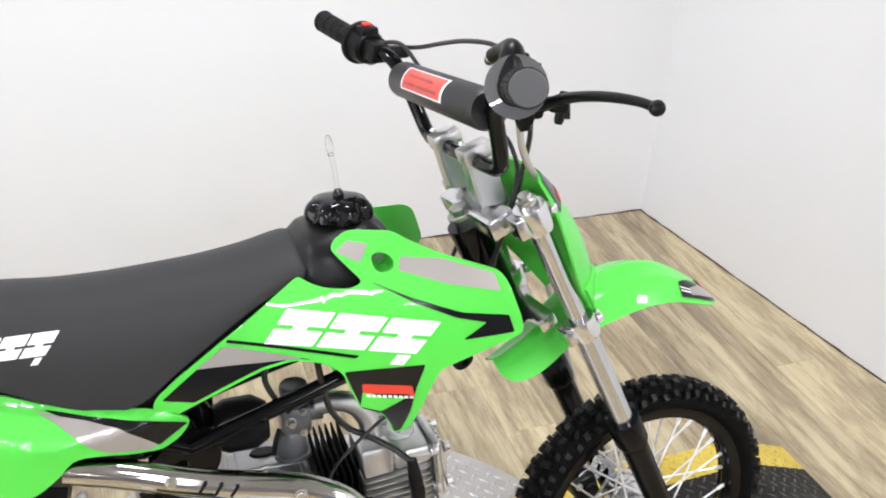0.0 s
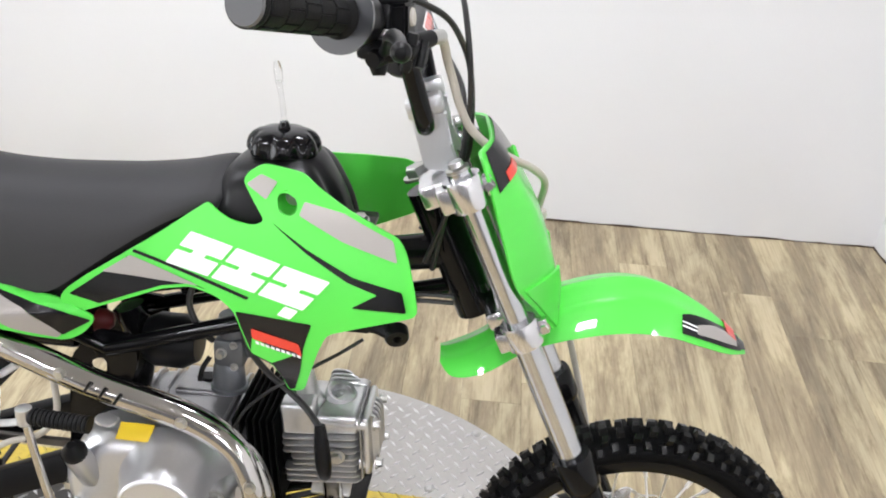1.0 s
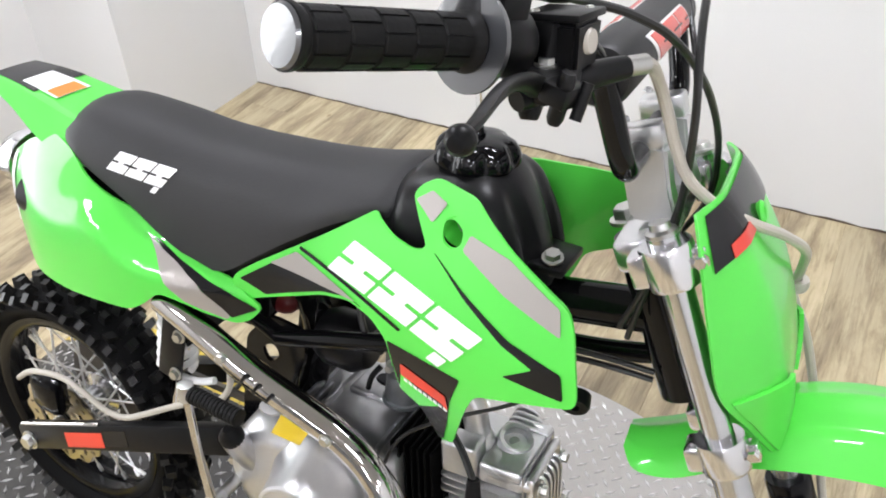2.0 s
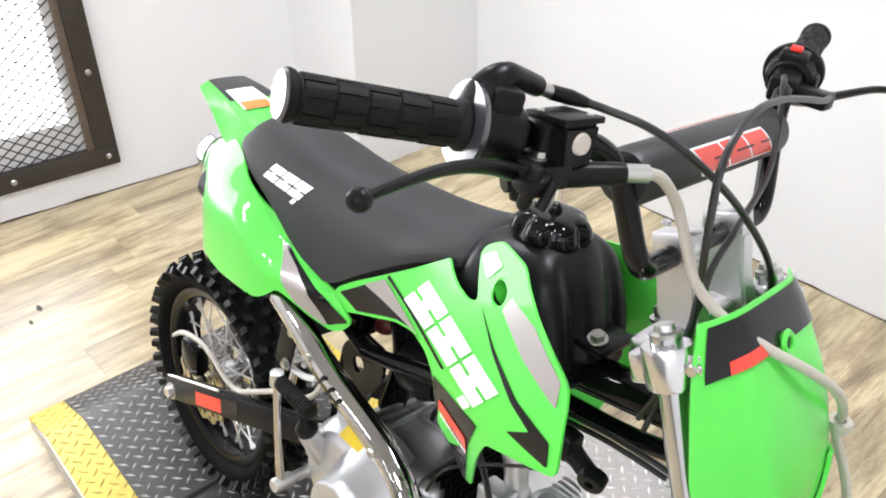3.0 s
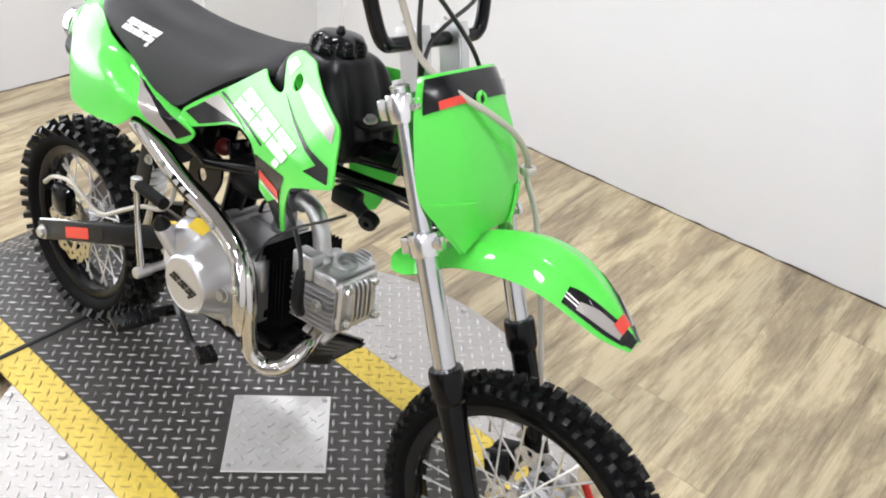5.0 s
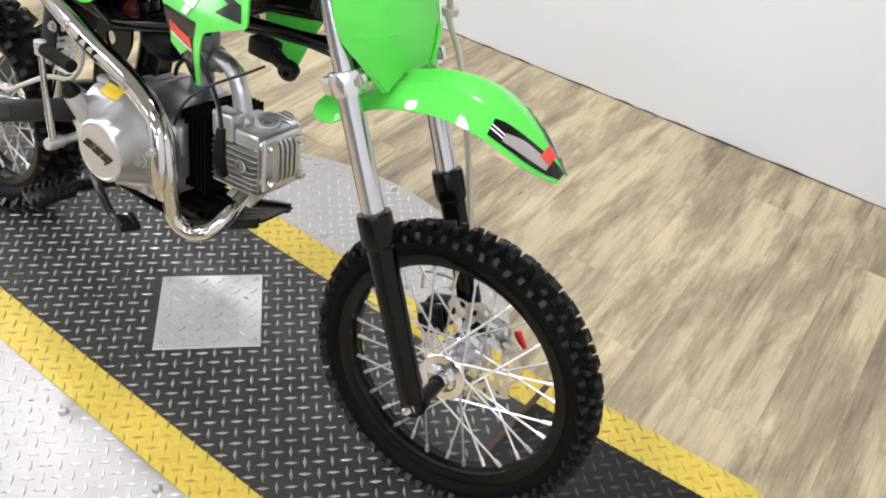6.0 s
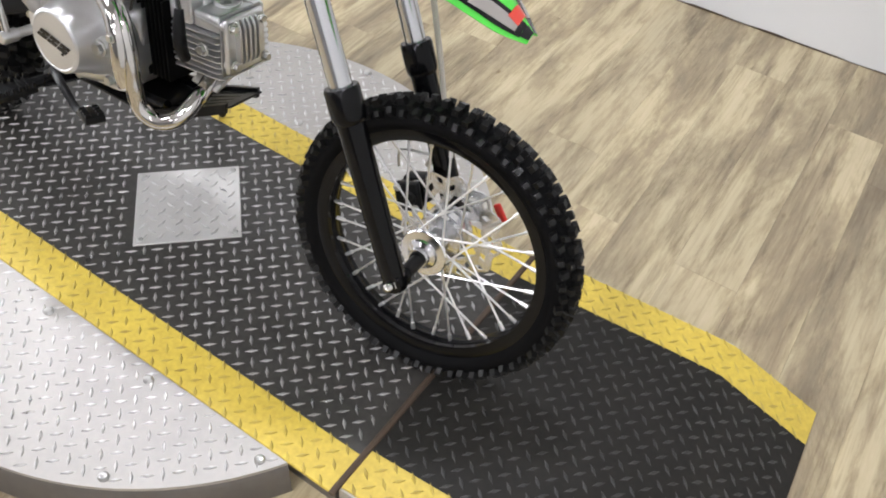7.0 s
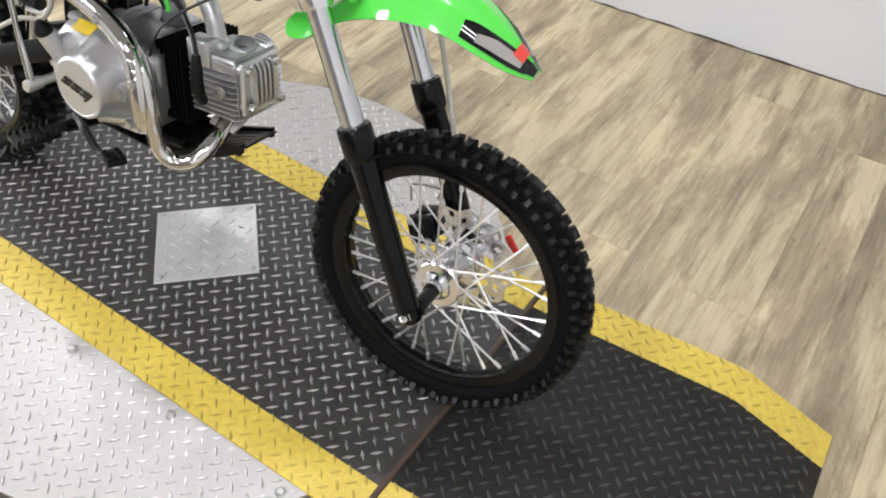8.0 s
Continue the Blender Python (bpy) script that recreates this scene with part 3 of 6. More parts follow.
# ---- the dirt bike ----
PSI, PHI, SIDE = 1.5, 10.0, -0.043
bike = thing("dirt_bike", "green dirt bike with black seat leaning on the turntable deck", "motorcycle",
             m=Matrix.Translation((0, SIDE, 0)) @ pose(0, 0, 0, -PHI, 0, PSI))
RAKE = radians(25.5)
STEER_AT = Vector((0.262, 0, 0.835))
STEER = Matrix.Translation(STEER_AT) @ Matrix.Rotation(radians(4.5), 4, Vector((-math.sin(RAKE), 0, math.cos(RAKE)))) @ Matrix.Translation(-STEER_AT)


FRONT_SET = Matrix.Translation((0, -0.012, 0)) @ STEER
FACE_SET = Matrix.Translation((0, -0.018, 0)) @ STEER


def fork(z, y=0.0, ahead=0.0):
    """A point on the line of the fork legs at a height."""
    return Vector((0.366 + (0.752 - z) * math.tan(RAKE) + ahead, y, z))


# -- wheels --
def knobby_tyre(r_bead, r_crown, width, knobs, tall):
    carcass = r_crown - tall
    mid = (r_bead + carcass) / 2
    prof = []
    for a in np.linspace(-2.62, 2.62, 29):
        rr = mid + (carcass - mid) * math.cos(a) * 1.0
        h = width / 2 * math.sin(a) * (1.04 if abs(a) < 1.9 else 1.0)
        prof.append((rr, h))
    bm = lathe(prof, 72, closed=True)
    verts, faces = [], []
    size = 0.41 * r_crown / knobs * 3.9

    wear = random.Random(3)

    def block(ang, a, la, lw, tilt=0.0):
        la, lw, tilt = la * wear.uniform(0.86, 1.08), lw * wear.uniform(0.86, 1.08), tilt + wear.uniform(-0.0015, 0.0015)
        base_r, base_h = mid + (carcass - mid) * math.cos(a), width / 2 * 1.04 * math.sin(a)
        nr, nh = math.cos(a) / ((carcass - mid)), math.sin(a) / (width / 2)
        ln = math.hypot(nr, nh)
        nr, nh = nr / ln, nh / ln
        k = len(verts)
        for lift, shrink in ((-0.004, 1.15), (tall, 0.86)):
            for sa, sw in ((-1, -1), (1, -1), (1, 1), (-1, 1)):
                da = ang + (sa * la * shrink + tilt * sw) / r_crown
                rr = base_r + nr * lift - nh * sw * lw * shrink
                hh = base_h + nh * lift + nr * sw * lw * shrink
                verts.append((rr * math.cos(da), hh, rr * math.sin(da)))
        faces.extend([(k + 4, k + 5, k + 6, k + 7)] + [(k + q, k + (q + 1) % 4, k + 4 + (q + 1) % 4, k + 4 + q) for q in range(4)])

    for q in range(knobs):
        ang = 2 * math.pi * q / knobs
        step = 2 * math.pi / knobs
        if q % 2 == 0:
            block(ang, 0.0, size, size * 1.1)
            block(ang, 0.62, size * 0.95, size * 0.95, 0.002)
            block(ang, -0.62, size * 0.95, size * 0.95, -0.002)
        else:
            block(ang, 0.30, size, size * 0.92)
            block(ang, -0.30, size, size * 0.92)
        block(ang + step * 0.5, 0.98 if q % 2 else 1.12, size * 0.9, size)
        block(ang + step * 0.5, -0.98 if q % 2 else -1.12, size * 0.9, size)
    hair = random.Random(7)
    for q in range(420):
        ang, a = hair.uniform(0, 2 * math.pi), hair.uniform(-1.25, 1.25)
        rr, hh = mid + (carcass + tall * 0.9 - mid) * math.cos(a), (width / 2 + tall * 0.6) * math.sin(a)
        nr, nh, k, w = math.cos(a), math.sin(a), len(verts), 0.0006
        long = hair.uniform(0.003, 0.008)
        for d, dh in ((-w, 0), (w, 0), (0, w)):
            verts.append((rr * math.cos(ang + d / rr), hh + dh, rr * math.sin(ang + d / rr)))
        verts.append(((rr + nr * long) * math.cos(ang + hair.uniform(-0.004, 0.004)), hh + nh * long, (rr + nr * long) * math.sin(ang)))
        faces.extend([(k, k + 1, k + 3), (k + 1, k + 2, k + 3), (k + 2, k, k + 3)])
    me = bpy.data.meshes.new("tread_rubber")
    me.from_pydata(verts, [], faces)
    return bm, me


def wave_disc(r, hole, n, thick):
    """A wave-edged disc with a spoked carrier and cut-out holes, as one pierced plate."""
    na, ns = 15 * n, 14
    bm = bmesh.new()

    def at(i, j, y):
        a, s = 2 * math.pi * i / na, j / ns
        rad = hole * 0.8 + (r * (0.955 + 0.045 * math.cos(n * a)) - hole * 0.8) * s
        return bm.verts.new((rad * math.cos(a), y, rad * math.sin(a)))

    grid = [[[at(i, j, y) for j in range(ns + 1)] for i in range(na)] for y in (-thick / 2, thick / 2)]

    def kept(i, j):
        if not 0 <= j < ns:
            return False
        i %= na
        if j < 2:
            return True
        if j < 7:
            return (i + 2 * j) % (na // 6) < 8
        if j in (9, 10):
            return i % 15 not in (2, 3, 4, 5)
        if j in (11, 12):
            return i % 15 not in (10, 11, 12)
        return True

    for i in range(na):
        w = (i + 1) % na
        for j in range(ns):
            if not kept(i, j):
                continue
            for g, flip in ((grid[0], 1), (grid[1], -1)):
                bm.faces.new([g[i][j], g[w][j], g[w][j + 1], g[i][j + 1]][::flip])
            for u, v, hit in (((i, j), (w, j), kept(i, j - 1)), ((w, j + 1), (i, j + 1), kept(i, j + 1)), ((i, j + 1), (i, j), kept(i - 1, j)), ((w, j), (w, j + 1), kept(w, j))):
                if not hit:
                    bm.faces.new((grid[0][u[0]][u[1]], grid[0][v[0]][v[1]], grid[1][v[0]][v[1]], grid[1][u[0]][u[1]]))
    bmesh.ops.delete(bm, geom=[v for v in bm.verts if not v.link_faces], context="VERTS")
    return bm


def wheel(name, centre, r_bead, r_crown, width, knobs, tall, disc_y, disc_r, disc_mat, parent, m, label):
    at = m @ Matrix.Translation(centre)
    rim_r = r_bead - 0.006
    prof = [(rim_r - 0.010, -0.004), (rim_r - 0.010, 0.004), (rim_r - 0.004, 0.014), (rim_r + 0.001, width * 0.30), (rim_r + 0.013, width * 0.33), (rim_r + 0.014, width * 0.37),
            (rim_r + 0.004, width * 0.37), (rim_r - 0.006, width * 0.31)]
    prof = prof + [(r, -h) for r, h in prof[::-1]]
    rim = part(name, lathe(prof, 64, closed=True), RIM_BLACK, parent, label, at)
    tyre_bm, knob_me = knobby_tyre(r_bead, r_crown, width, knobs, tall)
    part("tyre", tyre_bm, TYRE, rim, "black knobbly off-road tyre")
    knob_me.materials.append(TREAD)
    tagged(part("tread_rubber", knob_me, TREAD, rim, "square rubber tread knobs"), kind="stuff")
    hub = lathe([(0.0, -0.052), (0.017, -0.052), (0.018, -0.042), (0.026, -0.038), (0.028, -0.034), (0.042, -0.033), (0.044, -0.031), (0.044, -0.028), (0.042, -0.026), (0.026, -0.020), (0.024, 0.020), (0.042, 0.026), (0.044, 0.030),
                 (0.042, 0.036), (0.018, 0.040), (0.017, 0.052), (0, 0.052)], 32)
    part("hub", hub, ALU_BRIGHT, rim, "bare aluminium hub")
    part("bearing_cap", lathe([(0, -0.058), (0.013, -0.058), (0.0145, -0.054), (0.0145, -0.0525), (0, -0.0525)], 24), SATIN_BLACK, rim)
    n = 32
    meshes = {}
    for s in (-1, 1):
        for lean in (-1, 1):
            bm = bmesh.new()
            a1 = lean * 0.95
            p = Vector((0.039 * math.cos(a1), s * 0.031, 0.039 * math.sin(a1)))
            q = Vector(((rim_r - 0.010), s * 0.003, 0))
            tube([p, q], 0.0020, 6, bm=bm)
            e = q + (p - q).normalized() * 0.016
            tube([e, q], 0.0036, 6, bm=bm)
            meshes[s, lean] = finish("spoke", bm, SPOKE)
    for k in range(n):
        s, lean = (1 if k % 2 else -1), (1 if (k // 2) % 2 else -1)
        part("spoke", meshes[s, lean], SPOKE, rim, m=Matrix.Rotation(2 * math.pi * k / n, 4, "Y"))
    if disc_r:
        side = math.copysign(1.0, disc_y)
        part("disc_carrier", lathe([(0.020, 0.036 * side), (0.043, 0.037 * side), (0.040, disc_y - 0.004 * side), (0.046, disc_y - 0.002 * side), (0.046, disc_y - 0.0005 * side), (0.020, disc_y - 0.0005 * side)], 32, closed=True), ALU_BRIGHT, rim)
        bm = wave_disc(disc_r, 0.034, 12, 0.0032)
        part("brake_disc", bm, disc_mat, rim, "wave-edged steel brake disc", Matrix.Translation((0, disc_y, 0)))
    return rim


FRONT, REAR = (0.594, 0, 0.275), (-0.680, 0, 0.252)
wheel("front_wheel", FRONT, 0.212, 0.272, 0.062, 68, 0.0110, 0.068, 0.106, ALU_BRIGHT, bike, STEER, "black rim laced with bright spokes")
wheel("rear_wheel", REAR, 0.182, 0.258, 0.092, 48, 0.017, -0.058, 0.090, BRASS_DISC, bike, Matrix.Identity(4), "black rear rim laced with bright spokes")

# -- front fork --
LEG = 0.113
for s in (-1, 1):
    bm = tube([fork(0.950, s * LEG), fork(0.74, s * LEG)], 0.0148, 20)
    tube([fork(0.757, s * LEG), fork(0.55, s * LEG)], 0.0180, 20, bm=bm)
    part("fork_tube", bm, FORK_TUBE, bike, "polished steel fork tube", FRONT_SET)
    bm = tube([fork(0.570, s * LEG), fork(0.566, s * LEG), fork(0.530, s * LEG), fork(0.520, s * LEG)], [0.024, 0.0275, 0.0275, 0.023], 20, 2)
    tube([fork(0.522, s * LEG), fork(0.40, s * LEG), fork(0.275, s * LEG), fork(0.262, s * LEG)], [0.0225, 0.0215, 0.020, 0.012], 20, 3, bm=bm)
    lathe([(0, -0.018), (0.016, -0.018), (0.018, -0.014), (0.018, 0.014), (0, 0.014)], 20, bm, Matrix.Translation((0.597, s * (LEG - 0.002), 0.277)))
    part("fork_leg", bm, RIM_BLACK, bike, "gloss black lower fork leg", FRONT_SET)
bm = tube([(0.594, -0.134, 0.276), (0.594, 0.135, 0.276)], 0.0075, 12)
bolt_mesh(0.0105, 0.013, bm, Matrix.Translation((0.594, 0.126, 0.276)) @ pose(0, 0, 0, 0, 0, 180))
axle = part("front_axle", bm, BOLT, bike, "bright axle with a domed nut", STEER)
nut = lathe([(0, -0.0125), (0.0150, -0.0125), (0.0150, -0.010), (0, -0.010)], 24, m=Matrix.Translation((0.594, -0.120, 0.276)))
bolt_mesh(0.0115, 0.010, nut, Matrix.Translation((0.594, -0.1325, 0.276)))
lathe([(0, -0.016), (0.0040, -0.0148), (0.0075, -0.011), (0.0090, -0.006), (0.0090, 0.0), (0, 0.0)], 20, nut, Matrix.Translation((0.594, -0.142, 0.276)))
part("domed_nut", nut, CHROME, axle, "chromed domed axle nut")
part("axle_spacer", lathe([(0.008, -0.10), (0.0125, -0.10), (0.0125, -0.06), (0.008, -0.06)], 20, m=Matrix.Translation((0.597, 0, 0.276)), closed=True), SATIN_BLACK, bike, "", STEER)
# caliper and its bracket on the left leg
at = Matrix.Translation((0.512, 0, 0.312)) @ pose(0, 0, 0, 0, -20, 0)
bm = box(-0.026, 0.022, 0.046, 0.064, -0.030, 0.026, 0.007, m=at)
box(-0.024, 0.026, 0.074, 0.108, -0.026, 0.026, 0.008, bm=bm, m=at)
box(-0.026, -0.008, 0.046, 0.108, -0.024, 0.020, 0.005, bm=bm, m=at)
lathe([(0, -0.004), (0.012, -0.004), (0.014, 0.0), (0.014, 0.010), (0, 0.010)], 20, bm, at @ Matrix.Translation((0.004, 0.044, -0.002)))
caliper = part("brake_caliper", bm, SATIN_BLACK, bike, "black front brake caliper", STEER)
for x, z in ((-0.017, 0.018), (0.014, -0.022)):
    part("caliper_bolt", bolt_mesh(0.0055, 0.006, m=at @ Matrix.Translation((x, 0.046, z))), BOLT, caliper)
part("hose_guide", tube([(0.462, 0.098, 0.330), (0.458, 0.098, 0.356), (0.466, 0.098, 0.368), (0.512, 0.098, 0.378), (0.526, 0.098, 0.372), (0.532, 0.098, 0.350), (0.530, 0.100, 0.330)], 0.0026, 8, 6), BOLT, bike, "bright wire hose guide", STEER)
# Small red block, not identified, set outside the spokes on the left.
part("red_block", box(-0.007, 0.007, -0.004, 0.004, -0.018, 0.018, 0.003, m=Matrix.Translation((0.664, 0.118, 0.312)) @ pose(0, 0, 0, 0, -38, 0)), LAMP_RED, bike, "small red block left of the front wheel", STEER)


def clamp(z, thick, reach, depth, bm=None):
    """A triple clamp: a bridge with a ring round each leg."""
    turn = Matrix.Translation(fork(z)) @ Matrix.Rotation(-RAKE, 4, "Y")
    one = box(-depth, -0.012, -reach, reach, -thick / 2, thick / 2, 0.006, m=turn)
    for s in (-1, 1):
        lathe([(0.0175, -thick / 2 - 0.004), (0.0235, -thick / 2 - 0.004), (0.0248, -thick / 2), (0.0248, thick / 2), (0.0235, thick / 2 + 0.004), (0.0150, thick / 2 + 0.004)], 24, one,
              turn @ Matrix.Translation((0, s * LEG, 0)) @ pose(0, 0, 0, 90, 0, 0), closed=True)
        box(-0.034, -0.008, s * LEG - 0.016, s * LEG + 0.016, -thick / 2, thick / 2, 0.004, bm=one, m=turn)
        box(0.022, 0.034, s * LEG - 0.006, s * LEG + 0.006, -thick * 0.4, thick * 0.4, 0.002, bm=one, m=turn)
        bolt_mesh(0.006, 0.007, one, turn @ Matrix.Translation((0.028, s * LEG - 0.006, 0)))
    return one


upper = part("upper_clamp", clamp(0.925, 0.032, 0.088, 0.058), ALU_BRIGHT, bike, "polished aluminium upper fork clamp", FRONT_SET)
part("lower_clamp", clamp(0.746, 0.026, 0.062, 0.044), ALU_BRIGHT, bike, "polished aluminium lower fork clamp", FRONT_SET)
for s in (-1, 1):
    top = fork(0.948, s * LEG)
    part("fork_cap", lathe([(0, 0.014), (0.009, 0.014), (0.010, 0.008), (0.0145, 0.006), (0.0145, -0.004), (0, -0.004)], 6 * 4, m=aim(top, top + Vector((-math.sin(RAKE), 0, math.cos(RAKE))))), BOLT, upper)
part("steering_nut", bolt_mesh(0.016, 0.016, m=aim((0.226, 0, 0.905), (0.27, 0, 0.81))), BOLT, upper)
part("head_tube", tube([(0.236, 0, 0.888), (0.318, 0, 0.716)], 0.029, 24), GLOSS_BLACK, bike, "gloss black steering head")

# risers that carry the handlebar
BAR_AT = Vector((0.228, 0, 0.996))
for s in (-1, 1):
    y = s * 0.052
    foot = Vector((0.256, y, 0.93))
    bm = loft([[Vector((p.x + dx, p.y + dy, p.z)) for dx, dy in ((-a, -b), (a, -b), (a, b), (-a, b))] for p, a, b in
               ((foot, 0.024, 0.015), (foot.lerp(BAR_AT + Vector((0, y, 0)), 0.5), 0.022, 0.0135), (BAR_AT + Vector((0.002, y, 0.008)), 0.022, 0.0135))])
    bmesh.ops.bevel(bm, geom=bm.edges, offset=0.003, segments=2, affect="EDGES")
    box(-0.023, 0.023, -0.0145, 0.0145, -0.004, 0.020, 0.004, bm=bm, m=Matrix.Translation(BAR_AT + Vector((0.001, y, 0.004))) @ pose(0, 0, 0, 0, -20, 0))
    for dx in (-0.014, 0.014):
        bolt_mesh(0.004, 0.004, bm, Matrix.Translation(BAR_AT + Vector((dx - 0.006, y, 0.023))) @ pose(0, 0, 0, -90, 0, 0))
    part("bar_riser", bm, RISER, bike, "bright aluminium handlebar riser", STEER)

# -- handlebar --
half_bar = [(0.228, 0, 0.996), (0.228, 0.095, 0.996), (0.229, 0.122, 1.000), (0.224, 0.138, 1.020), (0.205, 0.158, 1.080), (0.192, 0.185, 1.112), (0.173, 0.235, 1.126)]
bar_points = [(0.099, -0.436, 1.152), (0.158, -0.300, 1.134)] + [(x, -y, z) for x, y, z in half_bar[:0:-1]] + half_bar + [(0.166, 0.270, 1.132), (0.142, 0.371, 1.155)]
part("handlebar", tube(bar_points, 0.0112, 16, 8), GLOSS_BLACK, bike, "gloss black braced handlebar tube", STEER)
pad = part("crossbar_pad", lathe([(0, -0.150), (0.024, -0.150), (0.0275, -0.144), (0.0275, 0.144), (0.024, 0.150), (0, 0.150)], 28, m=Matrix.Translation((0.200, 0, 1.083))), PAD_VINYL, bike,
           "black foam handlebar pad with a red badge", STEER)
part("crossbar", tube([(0.200, -0.166, 1.083), (0.200, 0.166, 1.083)], 0.007, 12), GLOSS_BLACK, bike, "", STEER)


def pad_patch(u0, u1, a0, a1, r, mat, label, slant=0.0, owner=None):
    """A sticker bent round the pad: u along it, a round it in degrees."""
    grid = []
    for a in np.linspace(a0, a1, 8):
        row = []
        for u in np.linspace(u0, u1, 10):
            t = radians(a)
            row.append((0.200 + r * math.cos(t), u + slant * (a - a0), 1.083 + r * math.sin(t)))
        grid.append(row)
    return part("badge", surface(grid, 0.0005), mat, owner or pad, label)


pad_patch(-0.050, 0.108, -14, 50, 0.0283, WHITE, "white edge of the red badge", -0.0005)
for u0, u1 in ((-0.043, 0.003), (0.008, 0.053), (0.058, 0.101)):
    pad_patch(u0, u1, -9, 45, 0.0289, RED_DECAL, "red badge", -0.0005)
for u0, u1 in ((-0.034, 0.002), (0.014, 0.052), (0.070, 0.090)):
    pad_patch(u0, u1, 16, 20, 0.0294, BLACK_DECAL, "", -0.0005)
pad_patch(-0.062, 0.088, 112, 186, 0.0283, WHITE, "white edge of the red badge")
pad_patch(-0.056, 0.082, 117, 181, 0.0289, RED_DECAL, "red badge")
for u0, u1, a0 in ((-0.044, 0.030, 160), (0.036, 0.072, 160), (-0.020, 0.028, 136), (0.034, 0.068, 136)):
    pad_patch(u0, u1, a0, a0 + 9, 0.0294, DULL_RED, "")


BAR_ENDS = {-1: (Vector((0.158, -0.300, 1.136)), Vector((0.097, -0.440, 1.158))), 1: (Vector((0.166, 0.270, 1.132)), Vector((0.140, 0.379, 1.157)))}


def along_bar(s, y):
    """The place and the way of the handlebar's outer end at a distance from the middle."""
    a, b = BAR_ENDS[s]
    return a + (b - a) * ((y - abs(a.y)) / (abs(b.y) - abs(a.y))), (b - a).normalized()


for s in (-1, 1):
    y0 = 0.318 if s < 0 else 0.274
    p, d = along_bar(s, y0)
    q, _ = along_bar(s, 0.443 if s < 0 else 0.378)
    length = (q - p).length
    m = aim(p, q)
    bm = lathe([(0, 0.0), (0.0195, 0.0), (0.0205, 0.003), (0.0180, 0.007), (0.0160, 0.010), (0.0160, length - 0.008), (0.0178, length - 0.006), (0.0188, length - 0.003), (0.0188, length), (0, length)], 28, m=m)
    grip = part("grip", bm, GRIP, bike, "black rubber handlebar grip with raised blocks", STEER)
    rows_of = 5 if s < 0 else 4
    step = (length - 0.020) / rows_of
    for row in range(rows_of):
        for k in range(9):
            a0 = 2 * math.pi * (k + 0.06 + 0.5 * (row % 2)) / 9
            grid = [[m @ Vector((r * math.cos(a0 + f * 0.60), h, r * math.sin(a0 + f * 0.60))) for f in (0, 0.25, 0.5, 0.75, 1.0)] for h, r in
                    ((0.011 + row * step, 0.0155), (0.0125 + row * step, 0.0174), (0.0095 + (row + 1) * step, 0.0174), (0.0108 + (row + 1) * step, 0.0155))]
            part("grip_block", surface(grid, 0.0012, bmesh.new()), GRIP, grip)
    part("grip_end", lathe([(0, length + 0.003), (0.0165, length + 0.003), (0.0178, length + 0.0005), (0, length + 0.0005)], 24, m=m), GRIP_END, grip)
    flange_p, _ = along_bar(s, y0 - 0.004)
    if s < 0:
        part("grip_flange", lathe([(0.012, 0), (0.0325, 0), (0.0335, 0.002), (0.0335, 0.005), (0.012, 0.006)], 32, m=aim(flange_p, q), closed=True), GRIP_END, bike, "black throttle flange", STEER)

# throttle housing, brake master cylinder and lever on the right
p, d = along_bar(-1, 0.300)
bm = lathe([(0, -0.026), (0.020, -0.026), (0.0235, -0.021), (0.0235, 0.008), (0.020, 0.013), (0, 0.013)], 28, m=aim(p, p + d))
box(-0.016, 0.016, -0.018, 0.010, 0.012, 0.036, 0.006, bm=bm, m=aim(p, p + d))
tube([Vector((0.152, -0.304, 1.146)), Vector((0.154, -0.301, 1.165)), Vector((0.158, -0.290, 1.175)), Vector((0.159, -0.272, 1.172)), Vector((0.158, -0.246, 1.163))], [0.021, 0.015, 0.0110, 0.0090, 0.0085], 16, 5, bm=bm)
part("throttle_housing", bm, SATIN_BLACK, bike, "black throttle housing", STEER)
part("cable_ferrule", tube([(0.158, -0.247, 1.163), (0.163, -0.231, 1.158)], 0.0058, 12), BOLT, bike, "zinc cable adjuster", STEER)
part("cable_boot", tube([(0.163, -0.233, 1.1585), (0.170, -0.214, 1.154), (0.178, -0.199, 1.150)], [0.0062, 0.0066, 0.0042], 12, 4), SATIN_BLACK, bike, "black rubber cable boot", STEER)
p, d = along_bar(-1, 0.250)
m = aim(p, p + d)
bm = box(-0.018, 0.018, -0.014, 0.016, -0.018, 0.018, 0.005, m=m)
box(-0.020, 0.020, -0.022, 0.022, -0.012, 0.010, 0.005, bm=bm, m=Matrix.Translation((0.186, -0.266, 1.108)) @ pose(0, 0, 0, 0, 0, -16))
tube([(0.178, -0.292, 1.098), (0.190, -0.268, 1.103), (0.208, -0.236, 1.106), (0.230, -0.206, 1.110)], [0.0080, 0.0105, 0.0105, 0.0085], 14, 4, bm=bm)
tube([(0.180, -0.272, 1.104), (0.183, -0.276, 1.090), (0.184, -0.278, 1.082)], [0.010, 0.009, 0.006], 12, 3, bm=bm)
part("master_cylinder", bm, SATIN_BLACK, bike, "black brake master cylinder", STEER)
at = Matrix.Translation((0.194, -0.246, 1.112)) @ pose(0, 0, 0, 0, -8, -10)
bm = loft([[(x * k, y * k, z) for x, y in ((-0.021, -0.020), (0.021, -0.020), (0.021, 0.020), (-0.021, 0.020))] for z, k in ((0.0, 0.84), (0.034, 1.0))])
bmesh.ops.bevel(bm, geom=bm.edges, offset=0.003, segments=2, affect="EDGES")
